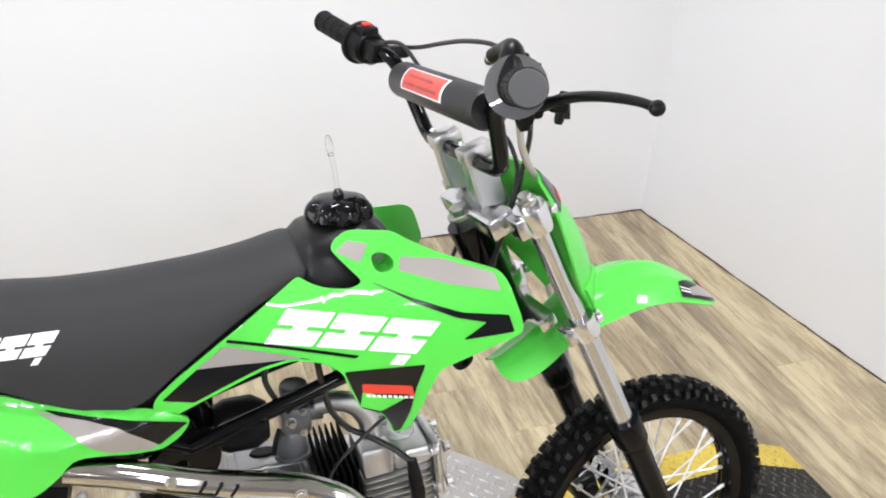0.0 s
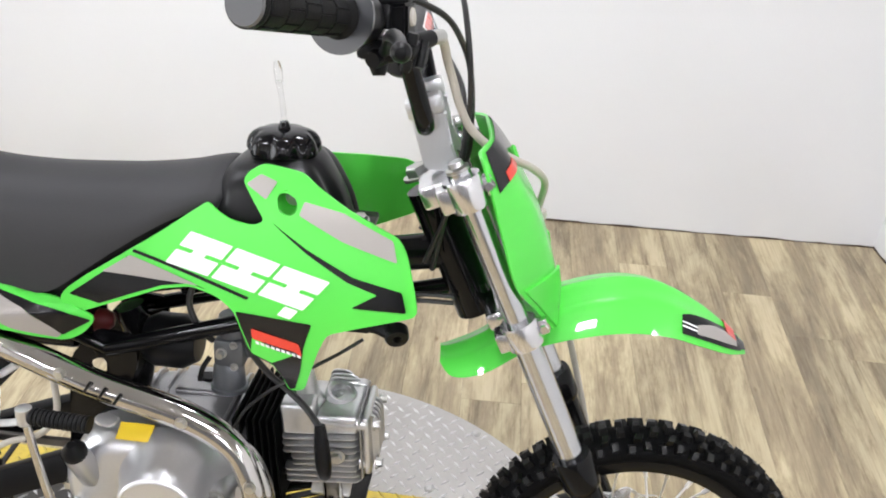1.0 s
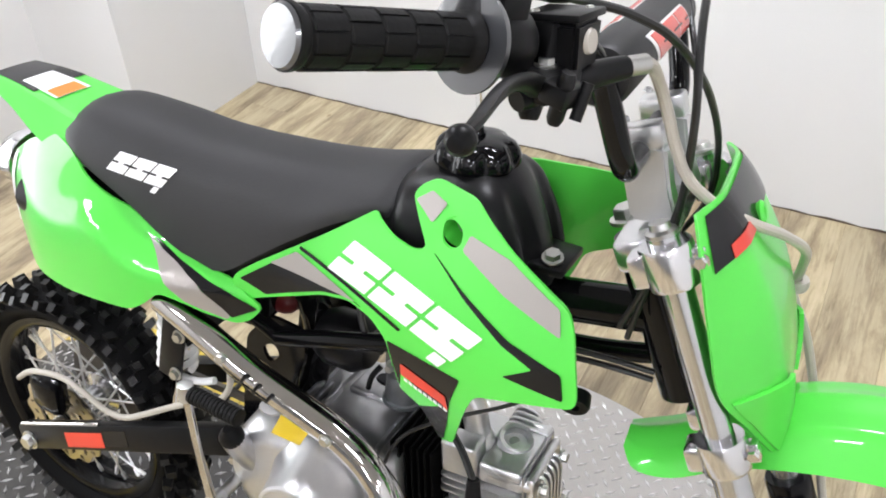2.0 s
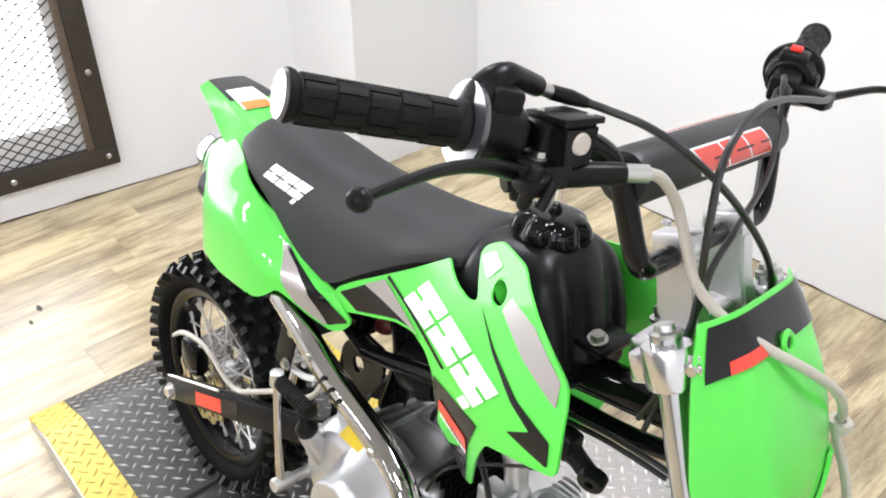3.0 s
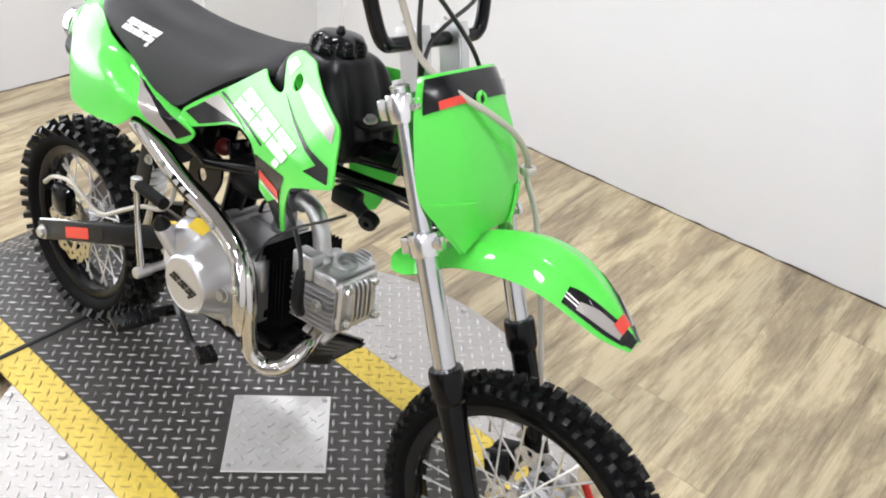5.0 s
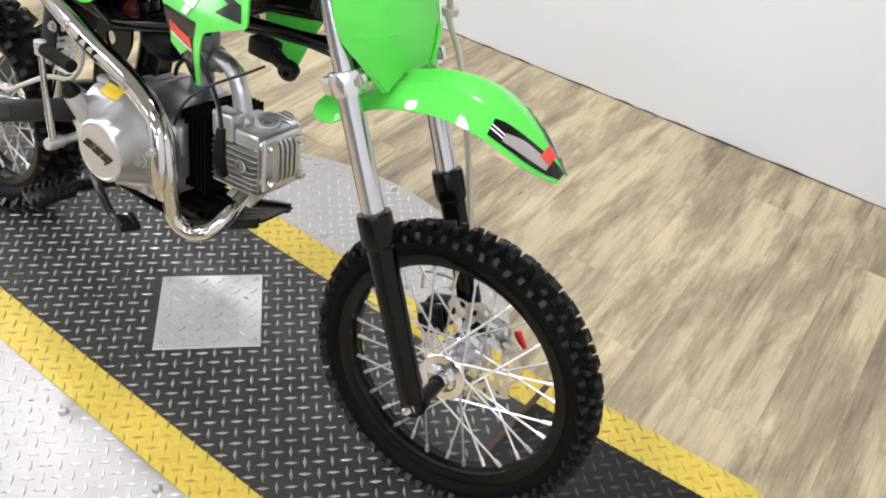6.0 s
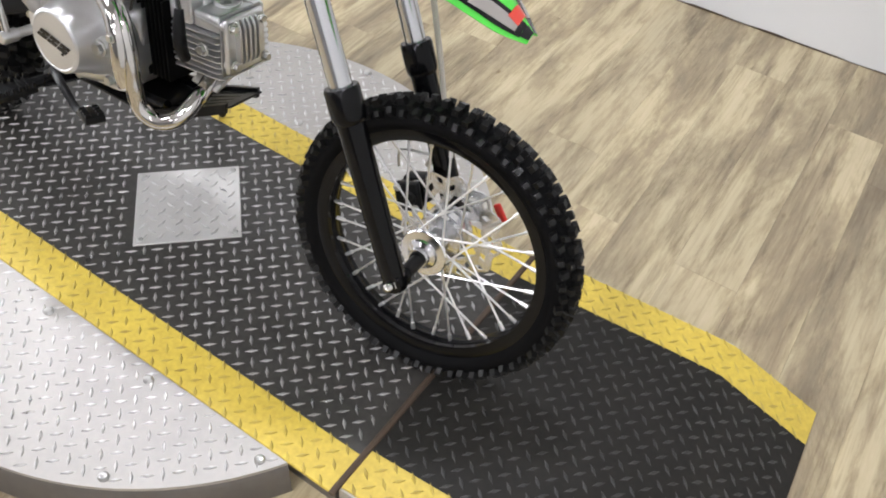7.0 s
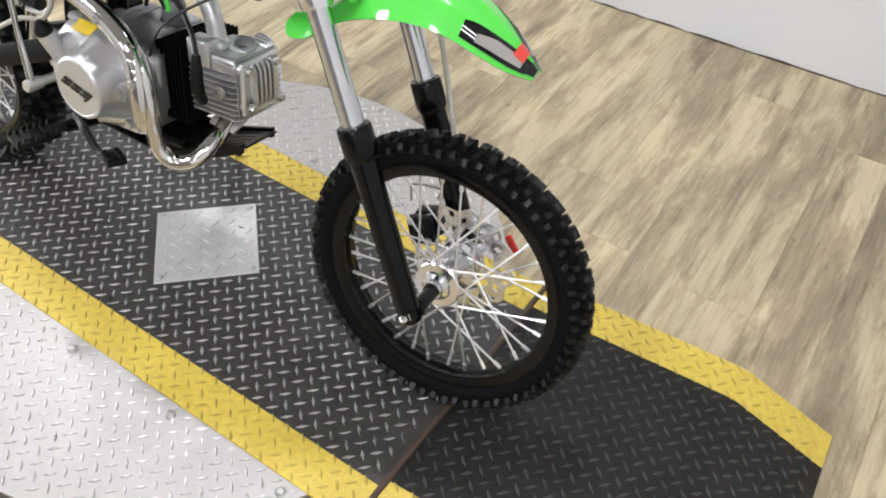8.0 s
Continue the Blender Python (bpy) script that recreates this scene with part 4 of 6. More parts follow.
res = part("fluid_reservoir", join(None, bm, at), SATIN_BLACK, bike, "square black brake fluid reservoir", STEER)
part("reservoir_cap", box(-0.0225, 0.0225, -0.0215, 0.0215, 0.0345, 0.040, 0.0015, m=at), SATIN_BLACK, res)
for w in (-0.014, 0.014):
    part("cap_screw", lathe([(0, 0.0015), (0.0025, 0.0015), (0.003, 0), (0, 0)], 12, m=at @ Matrix.Translation((w, w * 0.9, 0.040)) @ pose(0, 0, 0, 90, 0, 0)), BOLT, res)
part("sight_glass", lathe([(0, 0.002), (0.008, 0.002), (0.009, 0), (0.009, -0.002), (0, -0.002)], 20, m=at @ Matrix.Translation((0.0205, 0.0, 0.020)) @ pose(0, 0, 0, 0, 0, -90)), SIGHT, res, "round pale sight glass")
part("hose_banjo", tube([(0.226, -0.212, 1.110), (0.240, -0.188, 1.110)], 0.0078, 12), BOLT, bike, "zinc hose union", STEER)
at = Matrix.Translation((0.210, -0.300, 1.112)) @ pose(0, 0, 0, 0, 10, -16)
bm = box(-0.010, 0.011, -0.013, 0.013, -0.007, 0.008, 0.003, m=at)
lathe([(0, 0.017), (0.0045, 0.017), (0.0058, 0.014), (0.0058, -0.015), (0.0042, -0.019), (0, -0.019)], 12, bm, at @ Matrix.Translation((0.004, -0.006, 0)) @ pose(0, 0, 0, 90, 0, 0))
lathe([(0, 0.013), (0.0042, 0.013), (0.0042, -0.012), (0, -0.012)], 12, bm, at @ Matrix.Translation((0.013, 0.005, -0.002)) @ pose(0, 0, 0, 70, 0, 20))
part("lever_pivot", bm, SATIN_BLACK, bike, "black lever pivot with bolts", STEER)
part("perch_bolt", bolt_mesh(0.006, 0.006, m=Matrix.Translation((0.188, -0.268, 1.118)) @ pose(0, 0, 0, -90, 0, 0)), BOLT, bike, "", STEER)


def lever(line, flat=0.7):
    """A lever blade through its points, with a ball at the last."""
    line = [Vector(p) for p in line]
    bm = tube(line, [0.0085, 0.0085, 0.0075, 0.0065, 0.0060, 0.0052, 0.0048][:len(line)], 12, 5, flat=flat)
    lathe([(0, -0.0080), (0.0042, -0.0070), (0.0070, -0.0038), (0.0080, 0), (0.0070, 0.0038), (0.0042, 0.0070), (0, 0.0080)], 16, bm, Matrix.Translation(line[-1]))
    return bm


part("brake_lever", lever([(0.184, -0.262, 1.100), (0.192, -0.295, 1.111), (0.195, -0.330, 1.124), (0.198, -0.370, 1.133), (0.204, -0.410, 1.138), (0.210, -0.448, 1.139), (0.212, -0.475, 1.137)]), SATIN_BLACK, bike, "black ball-ended brake lever", STEER)
part("clutch_lever", lever([(0.182, 0.235, 1.104), (0.190, 0.280, 1.098), (0.204, 0.335, 1.103), (0.224, 0.388, 1.111), (0.236, 0.415, 1.112), (0.244, 0.432, 1.110)]), SATIN_BLACK, bike, "black ball-ended clutch lever", STEER)
p, d = along_bar(1, 0.222)
bm = box(-0.016, 0.016, -0.022, 0.016, -0.016, 0.016, 0.006, m=aim(p, p + d))
box(-0.010, 0.050, -0.014, 0.014, -0.012, 0.008, 0.004, bm=bm, m=Matrix.Translation(p + Vector((0.006, 0.0, -0.002))))
part("clutch_perch", bm, SATIN_BLACK, bike, "black clutch lever perch", STEER)
p, d = along_bar(1, 0.252)
bm = lathe([(0, -0.022), (0.022, -0.022), (0.027, -0.018), (0.029, -0.008), (0.0295, 0.004), (0.035, 0.006), (0.0355, 0.012), (0.033, 0.015), (0, 0.015)], 36, m=aim(p, p + d))
box(-0.018, 0.016, -0.020, 0.006, 0.008, 0.033, 0.006, bm=bm, m=aim(p, p + d))
box(0.006, 0.032, -0.018, 0.004, -0.014, 0.012, 0.006, bm=bm, m=aim(p, p + d))
switch = part("switch_housing", bm, SATIN_BLACK, bike, "black switch housing with red stop switch", STEER)
part("stop_switch", box(-0.009, 0.005, -0.012, 0.000, 0.0325, 0.0375, 0.002, m=aim(p, p + d)), LAMP_RED, switch, "red stop switch")

# -- number plate --
centre = curve_points([(0.311, 0.982), (0.336, 0.955), (0.378, 0.895), (0.406, 0.830), (0.415, 0.792), (0.417, 0.764)], 5)
edge = curve_points([(0.296, 0.102, 0.974), (0.312, 0.120, 0.935), (0.334, 0.128, 0.870), (0.354, 0.126, 0.815), (0.384, 0.102, 0.776), (0.413, 0.074, 0.738)], 5)


def plate_point(k, u):
    cx, cz = centre[k]
    ex, ey, ez = edge[k]
    w = abs(u)
    back = max(0.0, (w - 0.55) / 0.45) ** 1.4 * 0.8 + 0.2 * w * w
    return Vector((cx + (ex - cx) * back, math.copysign(ey, u) * w, cz + (ez - cz) * back))


us = np.linspace(-1, 1, 25)
plate_ob = part("number_plate", surface([[plate_point(k, u) for u in us] for k in range(len(centre))], 0.0035), GREEN, bike, "green front number plate with black top band", FACE_SET)


def plate_patch(name, k0, k1, u0, u1, lift, mat, label=""):
    grid = []
    for k in range(k0, k1 + 1):
        row = []
        for u in np.linspace(u0, u1, 13):
            a = plate_point(k, u)
            row.append(a + Vector((lift * 0.9, 0, lift * 0.45)))
        grid.append(row)
    return part(name, surface(grid, 0.0005), mat, plate_ob, label)


plate_patch("band_sticker", 1, 6, -0.93, 0.93, 0.0022, BLACK_DECAL, "black band sticker")
plate_patch("badge", 5, 6, -0.76, -0.34, 0.0032, RED_DECAL, "small red badge")
hole_at = plate_point(6, -0.02) + Vector((0.0025, 0, 0.001))
part("plate_hole", lathe([(0.006, -0.003), (0.011, -0.003), (0.0135, 0.001), (0.011, 0.0045), (0.007, 0.0035)], 20, m=aim(hole_at, hole_at + Vector((0.9, 0, 0.4))), closed=True), GREEN, plate_ob, "moulded ring round a hole")
part("hole_shade", lathe([(0, 0.001), (0.0065, 0.001), (0.0065, -0.001), (0, -0.001)], 16, m=aim(hole_at, hole_at + Vector((0.9, 0, 0.4)))), SATIN_BLACK, plate_ob)
for s in (-1, 1):
    rows = []
    for k in range(len(centre) - 10, len(centre)):
        f = (k - len(centre) + 10) / 9
        rows.append([plate_point(k, s * u) + Vector((0.0055, 0, 0.002)) for u in np.linspace(0.985, 0.48 + 0.10 * f, 8)])
    part("plate_flap", surface(rows, 0.0045), GREEN, plate_ob, "raised lower corner")

# -- front mudguard --
FEND = [(0.272, 0.664, 0.026, 0.008), (0.290, 0.668, 0.046, 0.022), (0.330, 0.690, 0.054, 0.032), (0.380, 0.733, 0.060, 0.036), (0.430, 0.766, 0.067, 0.044), (0.500, 0.787, 0.069, 0.048), (0.560, 0.783, 0.067, 0.044),
        (0.615, 0.758, 0.060, 0.034), (0.655, 0.731, 0.047, 0.021), (0.688, 0.704, 0.020, 0.006)]
fend_rows = curve_points(FEND, 5)


def fender_point(row, u):
    x, z, hw, drop = row
    w = abs(u)
    shape = 0.30 * w + 0.70 * max(0.0, (w - 0.62) / 0.38) ** 1.15
    return Vector((x, u * hw, z - drop * shape + 0.004 * math.exp(-(w / 0.22) ** 2)))


fender = part("front_mudguard", surface([[fender_point(r, u) for u in np.linspace(-1, 1, 23)] for r in fend_rows], 0.003), GREEN, bike, "glossy green plastic front mudguard", Matrix.Translation((0, -0.008, 0)) @ FACE_SET)


def fender_patch(r0, r1, low, high, mat, label, lift=0.0018):
    """A sticker between two rows; low and high give the reach across at its two ends."""
    rows = fend_rows[r0:r1 + 1]
    grid = []
    for k, r in enumerate(rows):
        f = k / max(1, len(rows) - 1)
        u0, u1 = low[0] + (low[1] - low[0]) * f, high[0] + (high[1] - high[0]) * f
        grid.append([fender_point(r, u) + Vector((0, -lift * 0.7, lift)) for u in np.linspace(u0, u1, 6)])
    return part("sticker", surface(grid, 0.0005), mat, fender, label)


for s in (-1, 1):
    fender_patch(32, 43, (s * 0.93, s * 0.90), (s * 0.70, s * 0.12), BLACK_DECAL, "black and grey side sticker")
    fender_patch(34, 42, (s * 0.88, s * 0.80), (s * 0.76, s * 0.38), GREY_DECAL, "grey stripe", 0.0026)
    for k in range(4):
        fender_patch(32 + k // 2, 33 + k // 2, (s * (0.80 + 0.05 * (k % 2)), s * (0.80 + 0.05 * (k % 2))), (s * (0.78 + 0.05 * (k % 2)), s * (0.78 + 0.05 * (k % 2))), WHITE, "small white dot", 0.0026)
fender_patch(40, 42, (-0.55, -0.60), (0.20, 0.30), RED_DECAL, "small red badge", 0.0034)
fender_patch(43, 45, (-0.85, -0.80), (0.85, 0.80), BLACK_DECAL, "dark sticker on the tip")

# -- tank, cap and vent hose --
def oval(x, top, low, hw, hw_low, n=36, power=4.2):
    pts = []
    mid, half_h = (top + low) / 2, (top - low) / 2
    for q in range(n):
        a = 2 * math.pi * q / n
        c, s = math.cos(a), math.sin(a)
        yy = math.copysign(abs(c) ** (2 / power), c)
        zz = math.copysign(abs(s) ** (2 / power), s)
        w = hw + (hw_low - hw) * (1 - zz) / 2
        pts.append((x, yy * w, mid + zz * half_h))
    return pts


tank_rows = curve_points([(-0.075, 0.845, 0.74, 0.055, 0.066), (-0.045, 0.880, 0.73, 0.066, 0.074), (-0.018, 0.904, 0.725, 0.080, 0.088), (0.0, 0.914, 0.72, 0.090, 0.098), (0.060, 0.925, 0.72, 0.088, 0.096), (0.094, 0.918, 0.735, 0.082, 0.092),
                          (0.114, 0.894, 0.745, 0.074, 0.086), (0.130, 0.864, 0.752, 0.066, 0.078), (0.142, 0.828, 0.758, 0.056, 0.066), (0.152, 0.80, 0.77, 0.044, 0.052)], 4)
tank_bm = loft([oval(*r, n=72, power=3.0) for r in tank_rows])
for v in tank_bm.verts:
    if v.co.x > 0.070:
        v.co.x -= 0.016 * math.exp(-((abs(v.co.y) - 0.036) / 0.013) ** 2) * (v.co.x - 0.070) / 0.08
part("fuel_tank", tank_bm, TANK, bike, "black moulded plastic fuel tank", sharp=60)
bm = bmesh.new()
CAP = (0.045, -0.004, 0.920)
seg = 96
rings = []
for h, r, scal in ((0.0, 0.047, 0.06), (0.004, 0.0495, 0.12), (0.011, 0.0490, 0.16), (0.018, 0.0465, 0.17), (0.024, 0.0415, 0.15), (0.0275, 0.035, 0.08), (0.0295, 0.027, 0.0), (0.0305, 0.012, 0.0)):
    rings.append([bm.verts.new((CAP[0] + r * (1 - scal * (0.5 + 0.5 * math.cos(7 * a)) ** 1.8) * math.cos(a), CAP[1] + r * (1 - scal * (0.5 + 0.5 * math.cos(7 * a)) ** 1.8) * math.sin(a), CAP[2] + h))
                  for a in (2 * math.pi * q / seg for q in range(seg))])
for a, b in zip(rings, rings[1:]):
    for q in range(seg):
        bm.faces.new((a[q], a[(q + 1) % seg], b[(q + 1) % seg], b[q]))
bm.faces.new(rings[-1])
cap = part("fuel_cap", bm, GLOSS_BLACK, bike, "scalloped glossy black fuel cap")
part("vent_boss", lathe([(0, 0.010), (0.005, 0.010), (0.008, 0.004), (0.008, 0), (0, 0)], 16, m=Matrix.Translation((CAP[0], CAP[1], CAP[2] + 0.030)) @ pose(0, 0, 0, 90, 0, 0)), GLOSS_BLACK, cap)
part("vent_hose", tube([(0.045, -0.004, 0.954), (0.042, -0.003, 0.986), (0.037, -0.002, 1.012)], 0.0034, 12, 4), CLEAR, bike, "clear plastic tank vent hose")
part("vent_valve", tube([(0.038, -0.002, 1.008), (0.036, -0.001, 1.024), (0.034, 0, 1.036)], [0.0045, 0.0055, 0.003], 12, 3), CLEAR, bike, "clear vent valve")
part("tank_bolt", bolt_mesh(0.009, 0.009, m=Matrix.Translation((0.152, -0.020, 0.838)) @ pose(0, 0, 0, -75, 0, 0)), BOLT, bike, "bright tank bolt")
part("tank_bracket", box(0.128, 0.170, -0.034, 0.034, 0.822, 0.833, 0.004), SATIN_BLACK, bike)

# -- seat --
seat_rows = curve_points([(-0.545, 0.846, 0.822, 0.052, 0.058), (-0.525, 0.860, 0.815, 0.066, 0.074), (-0.490, 0.868, 0.803, 0.074, 0.084), (-0.407, 0.866, 0.773, 0.077, 0.092), (-0.342, 0.861, 0.741, 0.078, 0.097),
                          (-0.281, 0.861, 0.722, 0.078, 0.098), (-0.243, 0.863, 0.728, 0.078, 0.098), (-0.203, 0.866, 0.757, 0.078, 0.097), (-0.15, 0.871, 0.796, 0.078, 0.094), (-0.091, 0.881, 0.835, 0.077, 0.088),
                          (-0.045, 0.893, 0.856, 0.074, 0.081), (-0.030, 0.895, 0.857, 0.073, 0.079), (-0.021, 0.892, 0.861, 0.071, 0.075), (-0.016, 0.884, 0.868, 0.066, 0.068)], 4)


def seat_section(x, top, low, hw, hw_low):
    d = min(0.036, (top - low) * 0.55)
    half = [(0.0, top + 0.008), (hw * 0.30, top + 0.006), (hw * 0.55, top + 0.001), (hw * 0.75, top - d * 0.22), (hw * 0.90, top - d * 0.50), (hw + 0.001, top - d * 0.78), (hw + 0.006, top - d),
            (hw + (hw_low - hw) * 0.7 + 0.004, top - d - (top - low - d) * 0.5), (hw_low, low)]
    return [(x, y, z) for y, z in half] + [(x, -y, z) for y, z in half[::-1]][:-1]


seat = part("seat", loft([seat_section(*r) for r in seat_rows]), SEAT, bike, "long black vinyl seat", sharp=50)

# Black base added below the seat so the slit reads as shadow.
base_rows = [r for r in seat_rows if -0.42 < r[0] < -0.05]
part("seat_gap_base", loft([oval(x, low + 0.014, low - 0.045, wide - 0.008, wide - 0.016, n=28, power=5) for x, top, low, hw, wide in base_rows]), SATIN_BLACK, bike, "black base that stands in for the shadow gap under the seat")


def seat_side(x, z):
    rows = np.array([tuple(r) for r in seat_rows])
    top, low, hw, hl = (np.interp(x, rows[:, 0], rows[:, k]) for k in (1, 2, 3, 4))
    d = min(0.036, (top - low) * 0.55)
    zs = [low, top - d - (top - low - d) * 0.5, top - d, top - d * 0.78, top - d * 0.50]
    return float(np.interp(z, zs, [hl, hw + (hl - hw) * 0.7 + 0.004, hw + 0.006, hw + 0.001, hw * 0.90]))


def logo(owner, x0, z0, w, h, slope, depth, mat, label, lift, lean=0.35, side=-1):
    """Three slanted slit blocks and a tail, in place of a maker's mark."""
    c, s = math.cos(slope), math.sin(slope)

    def put(pts, r=0.1):
        line = [(x0 + c * (u + lean * v) * w - s * v * h, z0 + s * (u + lean * v) * w + c * v * h) for u, v in pts]
        return sheet(line, depth, 0.0005, r=r * h, cell=0.03, side=side, lift=lift)

    for k in range(3):
        u = k * 0.335
        part("badge", put([(u, 0.0), (u + 0.31, 0.0), (u + 0.31, 0.44), (u + 0.20, 0.44), (u + 0.20, 0.56), (u + 0.31, 0.56), (u + 0.31, 1.0), (u, 1.0), (u, 0.56), (u + 0.11, 0.56), (u + 0.11, 0.44), (u, 0.44)], 0.04), mat, owner, label)
    part("badge", put([(0.87, -0.38), (0.96, -0.38), (0.96, -0.06), (0.87, -0.06)], 0.04), mat, owner, label)


logo(seat, -0.441, 0.812, 0.096, 0.026, radians(-1), seat_side, WHITE, "white seat badge", 0.0012, 0.20)


# -- right and left radiator shrouds --
def shroud_depth(x, z):
    """Half width of the shroud: flared ahead and below, drawn in at the top."""
    h = z - 0.78
    return 0.1279 + 0.2968 * x - 0.1508 * h + 0.2520 * x * x + 0.5421 * x * h - 1.8961 * h * h - 1.4436 * x ** 3


def inner_depth(x, z):
    t = min(max((x - 0.06) / 0.19, 0), 1)
    return 0.121 + 0.086 * t ** 1.25 - (0.040 * (0.74 - z) / 0.15 if z < 0.74 else 0.0)


SHROUD = [(-0.233, 0.717), (-0.225, 0.732), (-0.198, 0.753), (-0.098, 0.822), (-0.031, 0.872), (-0.019, 0.864), (0.001, 0.857), (0.033, 0.856), (0.050, 0.865), (0.031, 0.884), (0.014, 0.903), (0.019, 0.913), (0.038, 0.926),
          (0.094, 0.926), (0.112, 0.916), (0.149, 0.901), (0.193, 0.888), (0.223, 0.879), (0.233, 0.862), (0.246, 0.818), (0.250, 0.796), (0.183, 0.767), (0.139, 0.746), (0.126, 0.714), (0.104, 0.639),
          (0.082, 0.632), (0.078, 0.652), (0.063, 0.677), (0.035, 0.685), (0.013, 0.745), (-0.011, 0.760), (-0.047, 0.765), (-0.090, 0.753), (-0.138, 0.730), (-0.180, 0.712), (-0.212, 0.698)]
LEFT_SHROUD = [(-0.230, 0.712), (-0.090, 0.800), (0.010, 0.872), (0.070, 0.883), (0.130, 0.878), (0.190, 0.868), (0.210, 0.855), (0.230, 0.797), (0.210, 0.780), (0.140, 0.760), (0.115, 0.690), (0.098, 0.616), (0.050, 0.612),
               (0.012, 0.680), (-0.016, 0.745), (-0.060, 0.757), (-0.140, 0.730), (-0.200, 0.700)]
HOLE = [(0.062, 0.896), (0.073, 0.902), (0.089, 0.897), (0.091, 0.884), (0.081, 0.876), (0.066, 0.878)]
for s in (-1, 1):
    shroud = part("radiator_shroud", sheet(SHROUD if s < 0 else LEFT_SHROUD, shroud_depth if s < 0 else inner_depth, 0.0035, r=0.010, side=s, holes=[HOLE] if s < 0 else []), GREEN, bike, "green plastic side shroud with black and grey stickers" if s < 0 else "plain green inner side of the shroud")
    if s > 0:
        continue
    part("screw_cup", lathe([(0, 0.012), (0.013, 0.012), (0.016, -0.010), (0.0175, -0.010), (0.015, 0.014), (0, 0.014)], 20, m=Matrix.Translation((0.078, -0.098, 0.888))), GREEN, shroud)
    part("shroud_screw", bolt_mesh(0.0075, 0.008, m=Matrix.Translation((0.078, -0.087, 0.888))), BOLT, shroud, "bright screw")

    def decal(name, pts, mat, label, lift=0.0012, r=0.003, owner=shroud):
        return part(name, sheet(pts, shroud_depth, 0.0005, r=r, side=-1, lift=lift), mat, owner, label)

    decal("stripe_sticker", [(0.060, 0.866), (0.108, 0.846), (0.169, 0.827), (0.229, 0.822), (0.236, 0.798), (0.169, 0.790), (0.200, 0.813), (0.162, 0.820), (0.109, 0.841)], BLACK_DECAL, "black arrow sticker")
    decal("grey_sticker", [(0.019, 0.901), (0.037, 0.915), (0.061, 0.911), (0.048, 0.889)], GREY_DECAL, "warm grey sticker")
    decal("grey_sticker", [(0.094, 0.881), (0.099, 0.897), (0.150, 0.895), (0.214, 0.877), (0.221, 0.854), (0.153, 0.864)], GREY_DECAL, "warm grey sticker")
    decal("corner_sticker", [(0.015, 0.746), (0.119, 0.755), (0.108, 0.719), (0.102, 0.678), (0.092, 0.640), (0.084, 0.636), (0.0785, 0.653), (0.065, 0.676), (0.037, 0.686)], BLACK_DECAL, "black lower corner sticker")
    decal("arrow_sticker", [(0.035, 0.689), (0.038, 0.716), (0.073, 0.702), (0.098, 0.705), (0.063, 0.680)], GREEN, "green notch", 0.0020)
    decal("badge", [(0.037, 0.728), (0.102, 0.723), (0.106, 0.704), (0.096, 0.709), (0.038, 0.713)], RED_DECAL, "red badge", 0.0026)
    for k in range(9):
        tx, tz = 0.0428 + 0.00707 * k, 0.7110 - 0.00063 * k
        decal("badge_tooth", [(tx, tz), (tx + 0.005, tz - 0.001), (tx + 0.005, tz - 0.005), (tx, tz - 0.004)], WHITE, "", 0.0026, 0.0)
    decal("line_sticker", [(-0.130, 0.798), (0.035, 0.770), (0.031, 0.766), (-0.131, 0.794)], BLACK_DECAL, "thin black line")
    decal("side_sticker", [(-0.136, 0.789), (-0.026, 0.766), (-0.049, 0.769), (-0.089, 0.758), (-0.179, 0.717), (-0.219, 0.727)], BLACK_DECAL, "black and grey side sticker")
    decal("grey_sticker", [(-0.134, 0.790), (-0.036, 0.769), (-0.092, 0.765), (-0.173, 0.763)], GREY_DECAL, "grey side sticker", 0.0020)
    logo(shroud, -0.084, 0.790, 0.196, 0.047, radians(-5.5), shroud_depth, WHITE, "large white maker's badge", 0.0016, 0.15)


# -- side panels and tail --
TAIL_WIDE = curve_points([(-0.700, 0.046), (-0.675, 0.060), (-0.610, 0.096), (-0.550, 0.115), (-0.450, 0.131), (-0.372, 0.136), (-0.320, 0.131), (-0.270, 0.120), (-0.234, 0.108), (-0.185, 0.102)], 6)


def tail_depth(x, z):
    """Half width of the side panel: full where it covers the exhaust, with a shoulder that draws in to the seat above."""
    wide = float(np.interp(x, [p[0] for p in TAIL_WIDE], [p[1] for p in TAIL_WIDE]))
    rear = min(1.0, max(0.0, (-0.39 - x) / 0.15))
    rear = rear * rear * (3 - 2 * rear)
    h = max(0.0, z - 0.70)
    shoulder = max(0.0, z - float(np.interp(x, [-0.47, -0.43, -0.40, -0.373, -0.35], [0.742, 0.727, 0.713, 0.7035, 0.70])))
    return wide - rear * (2.6 * h * h + 0.05 * h) - (1 - rear) * 0.05 * (1 - math.exp(-(shoulder / 0.03) ** 2))


